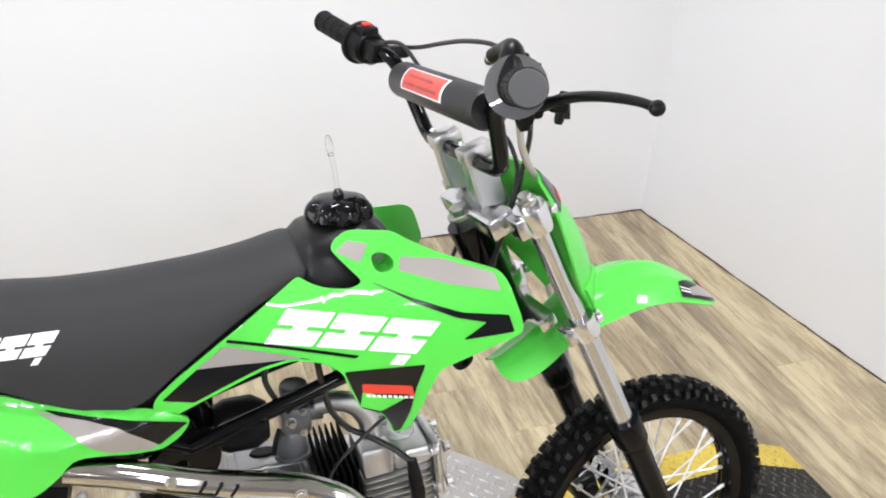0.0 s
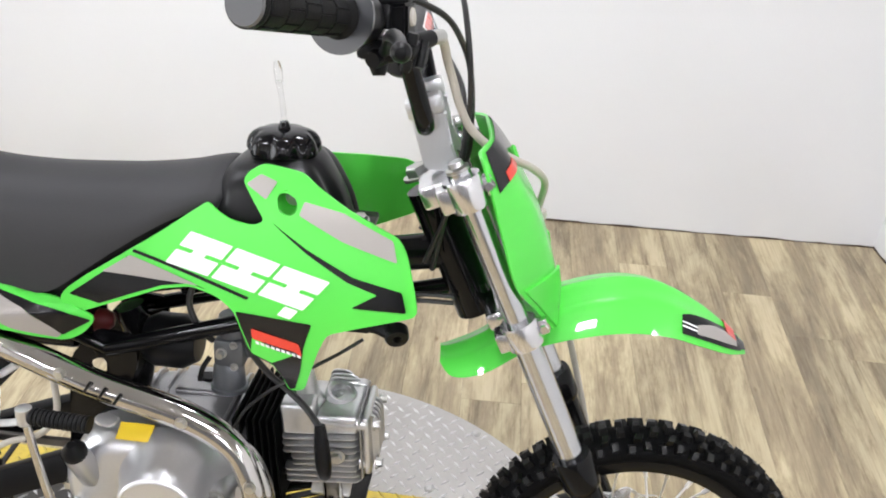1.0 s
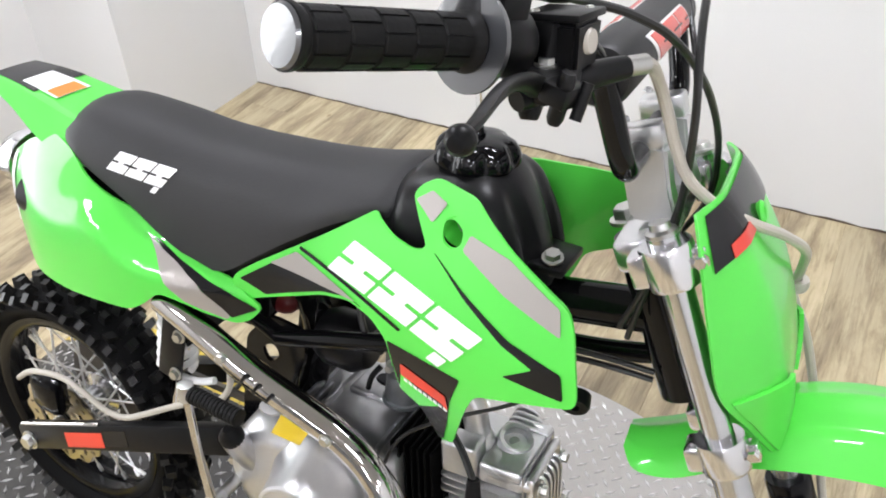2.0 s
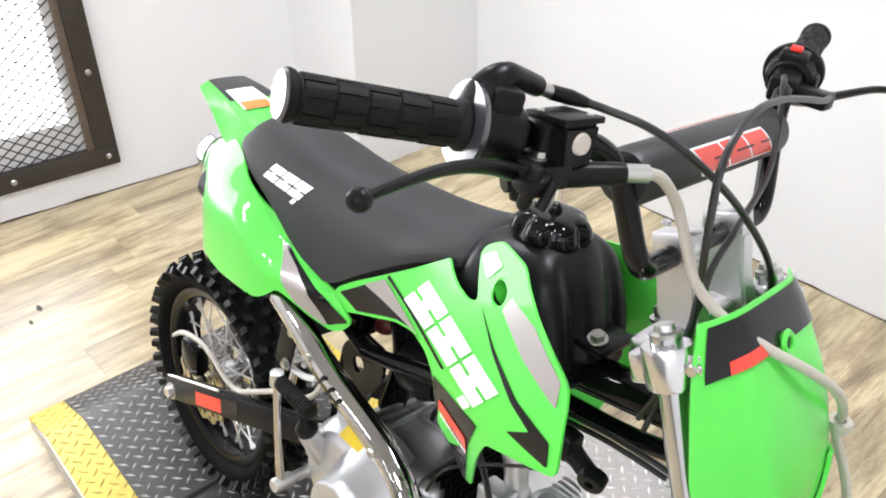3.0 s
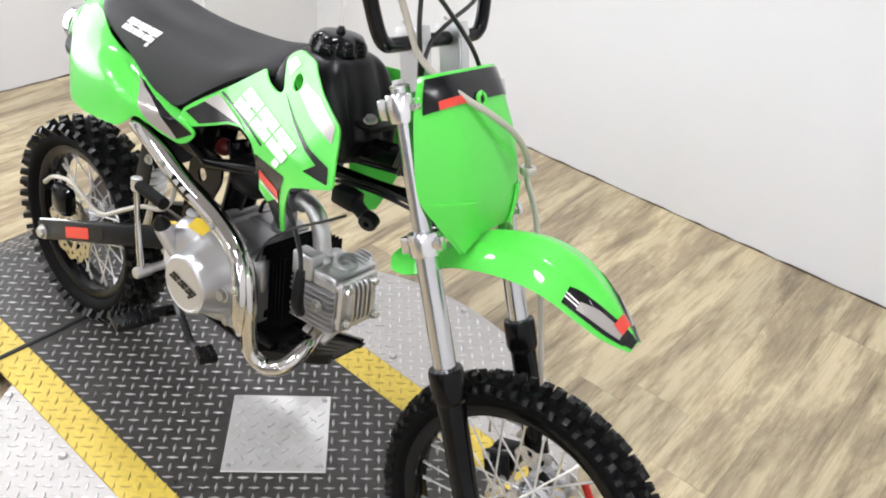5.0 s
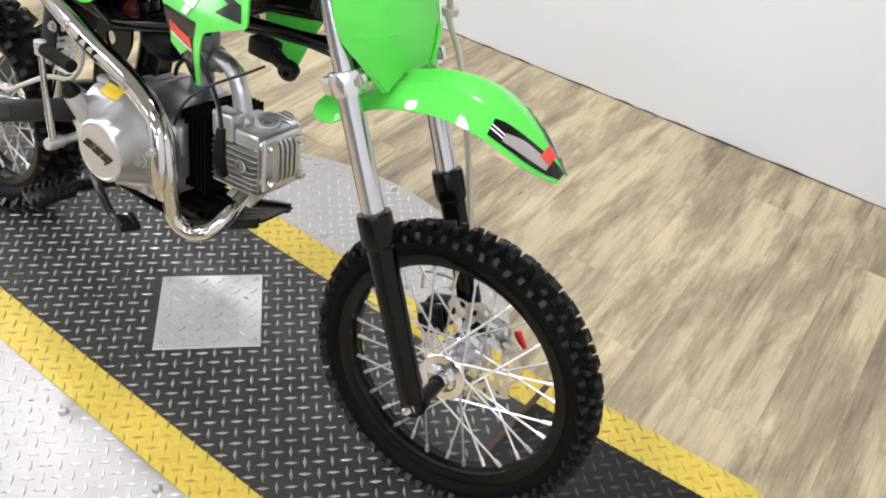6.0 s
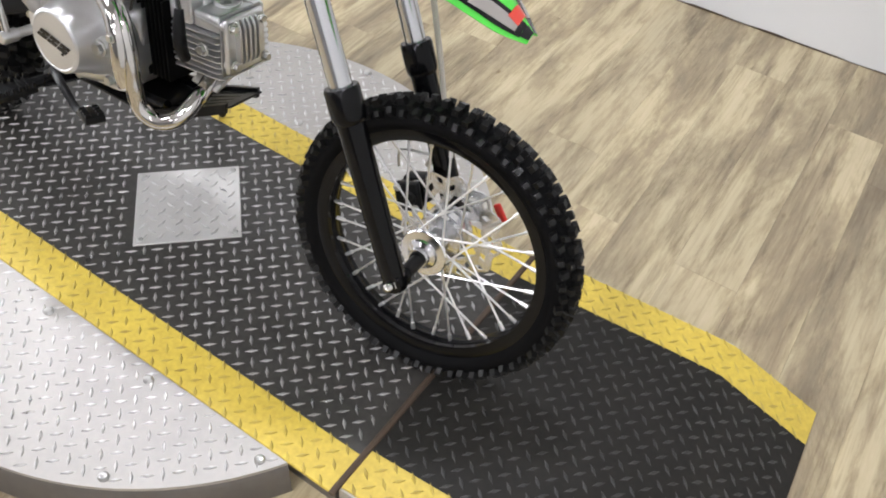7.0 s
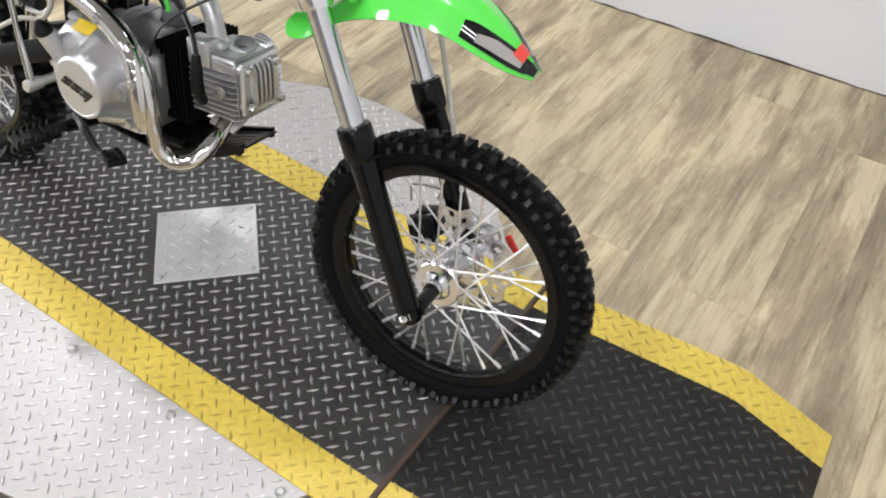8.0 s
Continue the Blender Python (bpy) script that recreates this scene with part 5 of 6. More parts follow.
TAIL = [(-0.183, 0.696), (-0.210, 0.708), (-0.238, 0.717), (-0.279, 0.724), (-0.312, 0.731), (-0.344, 0.740), (-0.374, 0.750), (-0.402, 0.764), (-0.435, 0.774), (-0.477, 0.792), (-0.513, 0.818), (-0.560, 0.826), (-0.620, 0.800), (-0.676, 0.764),
        (-0.694, 0.731), (-0.698, 0.672), (-0.668, 0.630), (-0.610, 0.610), (-0.514, 0.617), (-0.431, 0.632), (-0.380, 0.641), (-0.350, 0.662), (-0.330, 0.683), (-0.298, 0.678), (-0.262, 0.667), (-0.228, 0.658), (-0.202, 0.671)]
for s in (-1, 1):
    panel = part("side_panel", sheet(TAIL, tail_depth, 0.0035, r=0.014, cell=0.009, side=s), GREEN, bike, "glossy green tail side panel")
    for pts, mat, label, lift in (([(-0.360, 0.7405), (-0.313, 0.7265), (-0.280, 0.7185), (-0.190, 0.692), (-0.229, 0.668), (-0.272, 0.708), (-0.309, 0.721), (-0.343, 0.7315)], BLACK_DECAL, "black panel sticker", 0.0012),
                                  ([(-0.370, 0.742), (-0.345, 0.732), (-0.309, 0.722), (-0.274, 0.709), (-0.230, 0.669), (-0.236, 0.664), (-0.257, 0.671), (-0.290, 0.681), (-0.308, 0.694), (-0.329, 0.714)], GREY_DECAL, "silver grey panel sticker", 0.0014),
                                  ([(-0.660, 0.768), (-0.674, 0.760), (-0.691, 0.728), (-0.694, 0.674), (-0.680, 0.650), (-0.676, 0.690), (-0.672, 0.730)], WHITE, "white rear edge sticker", 0.0014)):
        part("sticker", sheet(pts, tail_depth, 0.0005, r=0.004, cell=0.009, side=s, lift=lift + 0.0008), mat, panel, label)
tail_rows = curve_points([(-0.470, 0.842, 0.074, 0.050), (-0.530, 0.850, 0.076, 0.052), (-0.590, 0.860, 0.070, 0.050), (-0.650, 0.867, 0.061, 0.024), (-0.705, 0.869, 0.051, 0.008)], 5)


def tail_point(row, u):
    x, z, hw, drop = row
    w = abs(u)
    return Vector((x, u * hw, z - drop * max(0.0, (w - 0.72) / 0.28) ** 1.3 + 0.003 * (1 - w * w)))


tail = part("rear_mudguard", surface([[tail_point(r, u) for u in np.linspace(-1, 1, 25)] for r in tail_rows], 0.003), GREEN, bike, "green tail mudguard with warning labels")
for r0, r1, u0, u1, mat, lift, label in ((12, 20, -0.68, 0.68, BLACK_DECAL, 0.0014, "black tail sticker"), (9, 15, -0.55, 0.30, WHITE, 0.0022, "white warning label"), (9, 11, -0.50, 0.20, ORANGE, 0.0030, "orange warning label")):
    part("label", surface([[tail_point(r, u) + Vector((0, 0, lift)) for u in np.linspace(u0, u1, 6)] for r in tail_rows[r0:r1 + 1]], 0.0005), mat, tail, label)
part("tail_lamp", lathe([(0, -0.026), (0.012, -0.024), (0.022, -0.014), (0.026, 0.0), (0.026, 0.014), (0, 0.014)], 24, m=Matrix.Translation((-0.712, 0, 0.728)) @ pose(0, 0, 0, 0, 0, -90) @ Matrix.Diagonal((2.0, 1.3, 1.7, 1))), ALU_BRIGHT, bike, "pale grey tail lamp")
part("inner_mudguard", surface([[Vector((x, y, z)) for y in (-0.06, 0, 0.06)] for x, z in ((-0.64, 0.72), (-0.55, 0.70), (-0.45, 0.66), (-0.38, 0.60), (-0.36, 0.54))], 0.003), SATIN_BLACK, bike)

# -- frame --
def member(name, pts, r, mat=GLOSS_BLACK, label="", seg=14, steps=6, m=None):
    return part(name, tube(pts, r, seg, steps), mat, bike, label, m)


member("backbone", [(0.268, 0, 0.80), (0.14, 0, 0.775), (0.0, 0, 0.745), (-0.10, 0, 0.715)], 0.025, label="gloss black frame backbone tube", seg=20)
member("brace_tube", [(0.292, 0, 0.752), (0.20, 0, 0.728), (0.05, 0, 0.708)], 0.012, label="gloss black brace tube")
for s in (-1, 1):
    member("seat_rail", [(-0.08, s * 0.045, 0.735), (-0.25, s * 0.06, 0.715), (-0.45, s * 0.062, 0.755), (-0.60, s * 0.055, 0.79)], 0.011)
    member("frame_rail", [(0.03, s * 0.055, 0.695), (-0.08, s * 0.062, 0.662), (-0.19, s * 0.066, 0.628)], 0.012, label="gloss black frame tube")
    member("rear_stay", [(-0.19, s * 0.066, 0.628), (-0.32, s * 0.066, 0.685), (-0.44, s * 0.062, 0.745)], 0.010)
    bm = sheet([(-0.245, 0.610), (-0.205, 0.655), (-0.150, 0.650), (-0.150, 0.60), (-0.185, 0.53), (-0.195, 0.44), (-0.205, 0.34), (-0.255, 0.33), (-0.265, 0.42), (-0.255, 0.53)], lambda x, z: 0.064, 0.006,
               r=0.012, side=s, holes=[[(-0.222, 0.60), (-0.200, 0.612), (-0.190, 0.595), (-0.210, 0.575)]])
    part("frame_plate", bm, GLOSS_BLACK, bike, "gloss black pivot plate")
    member("engine_cradle", [(-0.22, s * 0.05, 0.345), (-0.10, s * 0.055, 0.318), (0.03, s * 0.05, 0.322)], 0.011)
skid = part("skid_plate", box(-0.20, 0.03, -0.075, 0.075, 0.300, 0.306, 0.002), SATIN_BLACK, bike, "black slatted guard under the engine")
for s in (-1, 1):
    part("guard_rail", loft([[(x, s * y - 0.004, z + dz - 0.010), (x, s * y + 0.004, z + dz - 0.010), (x, s * y + 0.004, z + dz + 0.010), (x, s * y - 0.004, z + dz + 0.010)] for x, y, z, dz in ((0.020, 0.070, 0.308, 0), (0.090, 0.060, 0.338, 0), (0.168, 0.042, 0.374, 0))]), SATIN_BLACK, skid)
for k in range(6):
    y = -0.050 + 0.020 * k
    part("guard_slat", loft([[(x, y * g - 0.0065, z - 0.002), (x, y * g + 0.0065, z - 0.002), (x, y * g + 0.0065, z + 0.002), (x, y * g - 0.0065, z + 0.002)] for x, z, g in ((0.020, 0.306, 1.2), (0.090, 0.338, 1.0), (0.160, 0.372, 0.75))]), SATIN_BLACK, skid)
part("guard_lip", box(-0.014, 0.014, -0.042, 0.042, -0.002, 0.002, 0.001, seg=1, m=Matrix.Translation((0.164, 0, 0.374)) @ pose(0, 0, 0, 0, -24, 0)), SATIN_BLACK, skid)
bm = tube([(-0.185, 0, 0.662), (-0.17, 0, 0.60), (-0.19, 0, 0.50)], 0.022, 14)
part("air_box", box(-0.425, -0.235, -0.052, 0.052, 0.605, 0.705, 0.018, seg=3), GLOSS_BLACK, bike, "gloss black air box under the seat")
part("frame_spine", bm, GLOSS_BLACK, bike, "gloss black rear spine")

# -- swinging arm, shock, pegs and pedals --
for s in (-1, 1):
    a, b = Vector((-0.250, s * 0.092, 0.440)), Vector((-0.712, s * 0.110, 0.244))
    d = (b - a).normalized()
    m = Matrix.Translation(a) @ Vector((1, 0, 0)).rotation_difference(d).to_matrix().to_4x4()
    bm = box(0, (b - a).length, -0.013, 0.013, -0.024, 0.022, 0.006, m=m)
    arm = part("swing_arm_beam", bm, SATIN_BLACK, bike, "black box-section swinging arm")
    if s < 0:
        part("badge", box(0.283, 0.376, -0.0142, -0.0136, -0.011, 0.014, m=m), RED_DECAL, arm, "red badge")
        part("badge_shadow", box(0.225, 0.280, -0.0142, -0.0136, -0.015, 0.011, m=m), BLACK_DECAL, arm)
        part("chain_adjuster", tube([a + d * 0.30 + Vector((0, -0.004, 0.026)), b + Vector((0.0, -0.004, 0.026))], 0.0035, 8), CHROME, arm, "bright adjuster rod")
bm = tube([(-0.687, -0.13, 0.252), (-0.687, 0.13, 0.252)], 0.008, 12)
bolt_mesh(0.013, 0.013, bm, Matrix.Translation((-0.687, -0.121, 0.252)))
part("rear_axle", bm, BOLT, bike, "bright rear axle nut")
part("rear_caliper", box(-0.700, -0.632, -0.100, -0.066, 0.300, 0.372, 0.016), RIM_BLACK, bike, "black rear brake caliper")
bm = tube([(-0.448, -0.014, 0.36), (-0.405, -0.014, 0.66)], 0.011, 12)
part("shock_rod", bm, CHROME, bike)
coil = []
for k in range(73):
    a = 2 * math.pi * k / 12
    f = k / 72
    base = Vector((-0.436, -0.014, 0.445)).lerp(Vector((-0.418, -0.014, 0.560)), f)
    coil.append(base + Vector((0.027 * math.cos(a), 0.027 * math.sin(a), 0)))
part("shock_spring", tube(coil, 0.0055, 8, 2), WHITE, bike, "white shock absorber spring")
part("shock_body", tube([(-0.421, -0.014, 0.545), (-0.400, -0.014, 0.68)], 0.026, 16), SATIN_BLACK, bike, "black shock reservoir")
bm = lathe([(0.026, -0.004), (0.105, -0.004), (0.105, 0.004), (0.026, 0.004)], 64, m=Matrix.Translation((-0.680, 0.062, 0.252)), closed=True)
part("rear_sprocket", bm, DULL_STEEL, bike, "steel rear chain sprocket")
for z, x in ((0.355, 0.0), (0.150, 0.0)):
    part("chain_run", box(-0.66, -0.22, 0.056, 0.066, -0.007, 0.007, 0.002, m=Matrix.Translation((0, 0, z)) @ Matrix.Shear("XY", 4, (0, 0))) if z > 0.2 else tube([(-0.66, 0.061, 0.150), (-0.22, 0.061, 0.365)], 0.007, 8), DULL_STEEL, bike, "drive chain")


def peg(s):
    bm = box(-0.025, 0.025, -0.085, 0.0, -0.010, 0.002, 0.003)
    for q in range(7):
        for x in (-0.021, 0.021):
            lathe([(0.0046, 0), (0.0036, 0.009), (0, 0.010)], 6, bm, Matrix.Translation((x, -0.080 + 0.0125 * q, 0.001)) @ pose(0, 0, 0, 90, 0, 0))
    for q in range(2):
        box(-0.021, 0.021, -0.062 + 0.035 * q, -0.056 + 0.035 * q, -0.004, 0.006, 0.001, bm=bm)
    tube([(0, 0.03, -0.002), (0, 0.0, -0.003), (0, -0.012, -0.004)], 0.011, 10, 2, bm=bm)
    m = Matrix.Translation((-0.205, s * 0.155, 0.312)) @ (Matrix.Identity(4) if s < 0 else pose(0, 0, 0, 0, 0, 180)) @ pose(0, 0, 0, 4, 0, -14 if s < 0 else 14)
    return part("foot_peg", bm, SATIN_BLACK, bike, "black toothed foot peg", m)


peg(-1)
peg(1)
member("peg_mount", [(-0.20, -0.14, 0.31), (-0.18, 0, 0.302), (-0.20, 0.14, 0.31)], 0.012)
bm = tube([(-0.190, -0.120, 0.335), (-0.130, -0.150, 0.340), (-0.070, -0.168, 0.318), (-0.012, -0.190, 0.345)], [0.008, 0.0085, 0.0075, 0.007], 10, 6, flat=0.6)
pedal = part("brake_pedal", bm, SATIN_BLACK, bike, "black rear brake pedal")
bm = box(-0.020, 0.020, -0.018, 0.018, -0.008, 0.006, 0.003)
teeth_at = []
for q in range(4):
    for w in (-1, 1):
        teeth_at.append((-0.0145 + q * 0.0095, w * 0.011))
pad_ob = part("pedal_pad", bm, SATIN_BLACK, pedal, "", Matrix.Translation((0.004, -0.196, 0.352)) @ pose(0, 0, 0, 0, 0, -20))
tooth = finish("pedal_tooth", box(-0.0025, 0.0025, -0.005, 0.005, 0.005, 0.010, 0.0006, seg=1), SATIN_BLACK)
for x, y in teeth_at:
    part("pedal_tooth", tooth, SATIN_BLACK, pedal, m=pad_ob.matrix_basis @ Matrix.Translation((x, y, 0)))
member("side_stand", [(-0.17, 0.075, 0.320), (-0.171, 0.207, 0.191), (-0.172, 0.314, 0.062)], 0.009, SATIN_BLACK, "black side stand", steps=3)

# kick starter
kick = part("kick_lever", tube([(-0.228, -0.175, 0.403), (-0.246, -0.173, 0.485), (-0.260, -0.169, 0.566)], [0.0075, 0.0054, 0.006], 12, 5), CHROME, bike, "bare metal kick start lever")
part("lever_boss", lathe([(0, -0.016), (0.010, -0.016), (0.012, -0.012), (0.012, 0.016), (0, 0.016)], 20, m=Matrix.Translation((-0.228, -0.173, 0.401))), ALU, kick)
part("lever_knuckle", lathe([(0, -0.014), (0.009, -0.013), (0.0105, -0.010), (0.0095, -0.006), (0.0105, -0.003), (0.0105, 0.012), (0, 0.014)], 20, m=Matrix.Translation((-0.261, -0.169, 0.576)) @ pose(0, 0, 0, 90, 0, 0)), ALU, kick)
part("kick_shaft", tube([(-0.228, -0.170, 0.401), (-0.228, -0.080, 0.401)], 0.009, 14), BOLT, kick, "bare steel kick shaft")
a, b = Vector((-0.252, -0.169, 0.576)), Vector((-0.172, -0.171, 0.574))
ribs = [(0, 0), (0.0105, 0)]
h = 0.003
while h < (b - a).length - 0.004:
    ribs += [(0.0118, h), (0.0118, h + 0.003), (0.0102, h + 0.004)]
    h += 0.006
ribs += [(0.0118, (b - a).length), (0, (b - a).length + 0.001)]
part("kick_rubber", lathe(ribs, 20, m=aim(a, b)), GRIP, kick, "ribbed black rubber")

# -- engine --
bm = loft([rounded_section for rounded_section in [[(x, y, z) for x, z in rounded([(-0.262, 0.40), (-0.242, 0.460), (-0.185, 0.500), (-0.040, 0.500), (0.000, 0.488), (0.012, 0.400), (-0.030, 0.335), (-0.170, 0.325), (-0.235, 0.350)], 0.03, 5)]
                                                   for y in (-0.088, -0.05, 0.05, 0.088)]])
crank = part("crankcase", bm, CASE, bike, "cast aluminium crankcase")
def case_arch(x, top, wide):
    """An arched section across the engine case."""
    pts = []
    for q in range(21):
        a = math.pi * q / 20
        c, s = math.cos(a), math.sin(a)
        pts.append((x, math.copysign(abs(c) ** 0.42, c) * wide, 0.44 + (top - 0.44) * abs(s) ** 0.30))
    return pts


bm = loft([case_arch(*r) for r in curve_points([(-0.200, 0.480, 0.064), (-0.190, 0.500, 0.082), (-0.160, 0.512, 0.092), (-0.110, 0.517, 0.094), (-0.040, 0.518, 0.092), (-0.004, 0.512, 0.086), (0.006, 0.490, 0.078)], 4)])
part("gearbox_top", bm, CAST_DARK, bike, "grey cast top of the engine case", sharp=50)
for x, top in ((-0.172, 0.516), (-0.142, 0.521), (-0.030, 0.5235)):
    part("case_rib", loft([case_arch(x - 0.004, top - 0.003, 0.093), case_arch(x - 0.002, top, 0.0955), case_arch(x + 0.002, top, 0.0955), case_arch(x + 0.004, top - 0.003, 0.093)]), CAST_DARK, crank)
part("case_boss", box(-0.128, -0.040, 0.006, 0.078, 0.512, 0.5235, 0.005, seg=3), CAST_DARK, crank)
part("filler_plug", lathe([(0, 0.004), (0.014, 0.004), (0.016, 0), (0, 0)], 20, m=Matrix.Translation((-0.083, 0.045, 0.5235)) @ pose(0, 0, 0, 90, 0, 0) @ Matrix.Diagonal((1.4, 1, 0.8, 1))), SATIN_BLACK, crank)
for x in (-0.165, -0.150, -0.135):
    part("case_rib", box(x - 0.003, x + 0.003, -0.070, 0.000, 0.514, 0.527, 0.002), CAST_DARK, crank)
COVER = [(-0.255, 0.390), (-0.258, 0.440), (-0.232, 0.490), (-0.200, 0.524), (-0.105, 0.530), (-0.035, 0.507), (-0.002, 0.450), (-0.006, 0.395), (-0.045, 0.350), (-0.125, 0.330), (-0.215, 0.345)]
line = rounded(COVER, 0.03, 5)
cx, cz = -0.125, 0.435
bm = loft([[(cx + (x - cx) * k, y, cz + (z - cz) * k) for x, z in line] for y, k in ((-0.060, 1.0), (-0.098, 0.975), (-0.114, 0.90), (-0.124, 0.80), (-0.128, 0.66))])
cover = part("clutch_cover", bm, CASE, bike, "silver painted clutch cover")
m = Matrix.Translation((-0.086, -0.105, 0.450)) @ Matrix.Diagonal((1.10, 1, 1.10, 1))
round_cover = part("round_cover", lathe([(0, -0.080), (0.0485, -0.080), (0.0515, -0.0775), (0.0535, -0.068), (0.0590, -0.046), (0.0670, -0.027), (0.0750, -0.010), (0.0775, 0.0), (0, 0)], 56, m=m), CASE, bike, "round silver clutch cap with a black maker's badge")
part("cap_rim", lathe([(0.0445, -0.0798), (0.0462, -0.0812), (0.0480, -0.0806), (0.0470, -0.0795)], 48, m=m, closed=True), CASE, round_cover)
logo(round_cover, -0.128, 0.451, 0.072, 0.0175, radians(-12), lambda x, z: 0.1856, BLACK_DECAL, "black badge", 0.0006, 0.15)
part("oil_cap", lathe([(0, -0.012), (0.006, -0.012), (0.013, -0.002), (0.017, 0.004), (0.017, 0.012), (0, 0.012)], 20, m=Matrix.Translation((-0.211, -0.149, 0.514)) @ pose(0, 0, 0, -68, 0, 0)), SATIN_BLACK, cover, "black oil filler cap")
part("filler_neck", tube([(-0.206, -0.112, 0.446), (-0.209, -0.134, 0.482), (-0.211, -0.146, 0.506)], [0.021, 0.018, 0.0165], 18, 3), CASE, cover)
part("warning_label", box(-0.024, 0.024, -0.0009, 0.0009, -0.013, 0.013, 0.0004, m=Matrix.Translation((-0.138, -0.1140, 0.5270)) @ pose(0, 0, 0, -58, 0, 0)), YELLOW_LABEL, cover, "yellow label")
part("cover_pad", lathe([(0, -0.004), (0.012, -0.003), (0.014, 0.0), (0, 0.0)], 20, m=Matrix.Translation((-0.188, -0.092, 0.526)) @ pose(0, 0, 0, -62, 0, 0) @ Matrix.Diagonal((1.3, 1, 0.8, 1))), CASE, cover)
for x, y, z, r in ((-0.244, -0.104, 0.420, 0.007), (-0.205, -0.108, 0.362, 0.007), (-0.038, -0.112, 0.372, 0.009), (-0.125, -0.104, 0.346, 0.007), (-0.106, -0.112, 0.513, 0.007), (-0.226, -0.106, 0.478, 0.007)):
    part("cover_bolt", bolt_mesh(r, 0.012, m=Matrix.Translation((x, y, z))), BOLT, cover)
part("side_boss", lathe([(0, -0.048), (0.015, -0.048), (0.018, -0.042), (0.021, 0.0), (0, 0)], 20, m=Matrix.Translation((-0.016, -0.100, 0.455))), CASE, cover)
part("cover_bolt", bolt_mesh(0.0115, 0.012, m=Matrix.Translation((-0.016, -0.148, 0.455))), BOLT, cover)

# cylinder: black finned barrel, then the bright finned head; both lie nearly level, pointing ahead
ENG = Matrix.Translation((-0.005, 0.008, 0.457)) @ pose(0, 0, 0, 0, -5, 0)
bm = lathe([(0, 0), (0.050, 0), (0.050, 0.075), (0, 0.075)], 32, m=ENG @ pose(0, 0, 0, 0, 0, -90))
barrel = part("cylinder_barrel", bm, BARREL, bike, "black finned cylinder barrel")
for k in range(7):
    x = -0.006 + 0.0098 * k
    part("barrel_fin", box(x, x + 0.0035, -0.074, 0.074, -0.074, 0.074, 0.0012, seg=1, m=ENG), BARREL, barrel)
ENG = Matrix.Translation((-0.005, 0.008, 0.479)) @ pose(0, 0, 0, 0, -5, 0)
bm = box(0.064, 0.174, -0.048, 0.048, -0.054, 0.050, 0.010, m=ENG)
head = part("cylinder_head", bm, ALU, bike, "bright cast finned cylinder head")


def fin(outline, axis, lo, hi, r):
    """A cast fin: a rounded outline between two planes across an axis (1 y, 2 z)."""
    line = rounded(outline, r, 6)
    rings = []
    for h, k in ((lo, 0.97), (lo + 0.0012, 1.0), (hi - 0.0012, 1.0), (hi, 0.97)):
        cx, cy = sum(p[0] for p in line) / len(line), sum(p[1] for p in line) / len(line)
        rings.append([ENG @ Vector((cx + (u - cx) * k, h, cy + (v - cy) * k) if axis == 1 else (cx + (u - cx) * k, cy + (v - cy) * k, h)) for u, v in line])
    return loft(rings)


for k in range(8):
    z = -0.060 + 0.0108 * k
    wide = 0.070 - 0.0010 * abs(k - 4)
    rear = 0.060 if k not in (3, 4) else 0.072
    part("head_fin", fin([(rear, -wide), (0.166, -wide), (0.174, -wide * 0.86), (0.174, wide * 0.8), (0.160, wide), (rear, wide)], 2, z, z + 0.0036, 0.010), ALU, head)
# the smooth cast blocks above the side fins
part("head_block", box(0.062, 0.112, -0.066, -0.030, 0.024, 0.074, 0.006, m=ENG, seg=3), ALU, head)
part("head_block", box(0.112, 0.174, -0.062, 0.050, 0.022, 0.054, 0.008, m=ENG, seg=3), ALU, head)
part("head_ridge", box(0.114, 0.176, -0.064, -0.054, 0.050, 0.060, 0.004, m=ENG @ pose(0, 0, 0, 0, 6, 0), seg=2), ALU, head)
part("head_gasket", box(0.1745, 0.178, -0.066, 0.034, -0.050, 0.058, 0.002, m=ENG), CAST_DARK, head, "dark head gasket")
part("head_cover", box(0.178, 0.190, -0.064, 0.030, -0.046, 0.054, 0.006, m=ENG, seg=3), ALU, head, "ribbed rocker cover")
for k in range(5):
    y = -0.042 + 0.0115 * k
    part("front_fin", fin([(0.182, -0.034), (0.196, -0.032), (0.201, -0.020), (0.201, 0.032), (0.197, 0.046), (0.182, 0.050)], 1, y - 0.0026, y + 0.0026, 0.008), ALU, head)
for k in range(4):
    y = 0.026 + 0.012 * k
    part("side_fin", fin([(0.110, -0.050), (0.182 - 0.010 * k, -0.046), (0.190 - 0.012 * k, -0.020), (0.188 - 0.012 * k, 0.034), (0.174 - 0.010 * k, 0.056), (0.110, 0.060)], 1, y - 0.0026, y + 0.0026, 0.018), ALU, head)
for y, z in ((-0.054, -0.028), (-0.056, 0.040), (0.020, -0.032), (0.012, 0.040)):
    part("bolt_boss", lathe([(0, -0.002), (0.0095, -0.002), (0.0105, 0.012), (0, 0.012)], 16, m=ENG @ Matrix.Translation((0.184, y, z)) @ pose(0, 0, 0, 0, 0, 90)), ALU, head)
    part("head_bolt", bolt_mesh(0.0070, 0.010, m=ENG @ Matrix.Translation((0.195, y, z)) @ pose(0, 0, 0, 0, 0, 90)), BOLT, head)
at = ENG @ Matrix.Translation((0.138, -0.004, 0.052)) @ pose(0, 0, 0, 0, 16, 0) @ pose(0, 0, 0, -80, 0, 0)
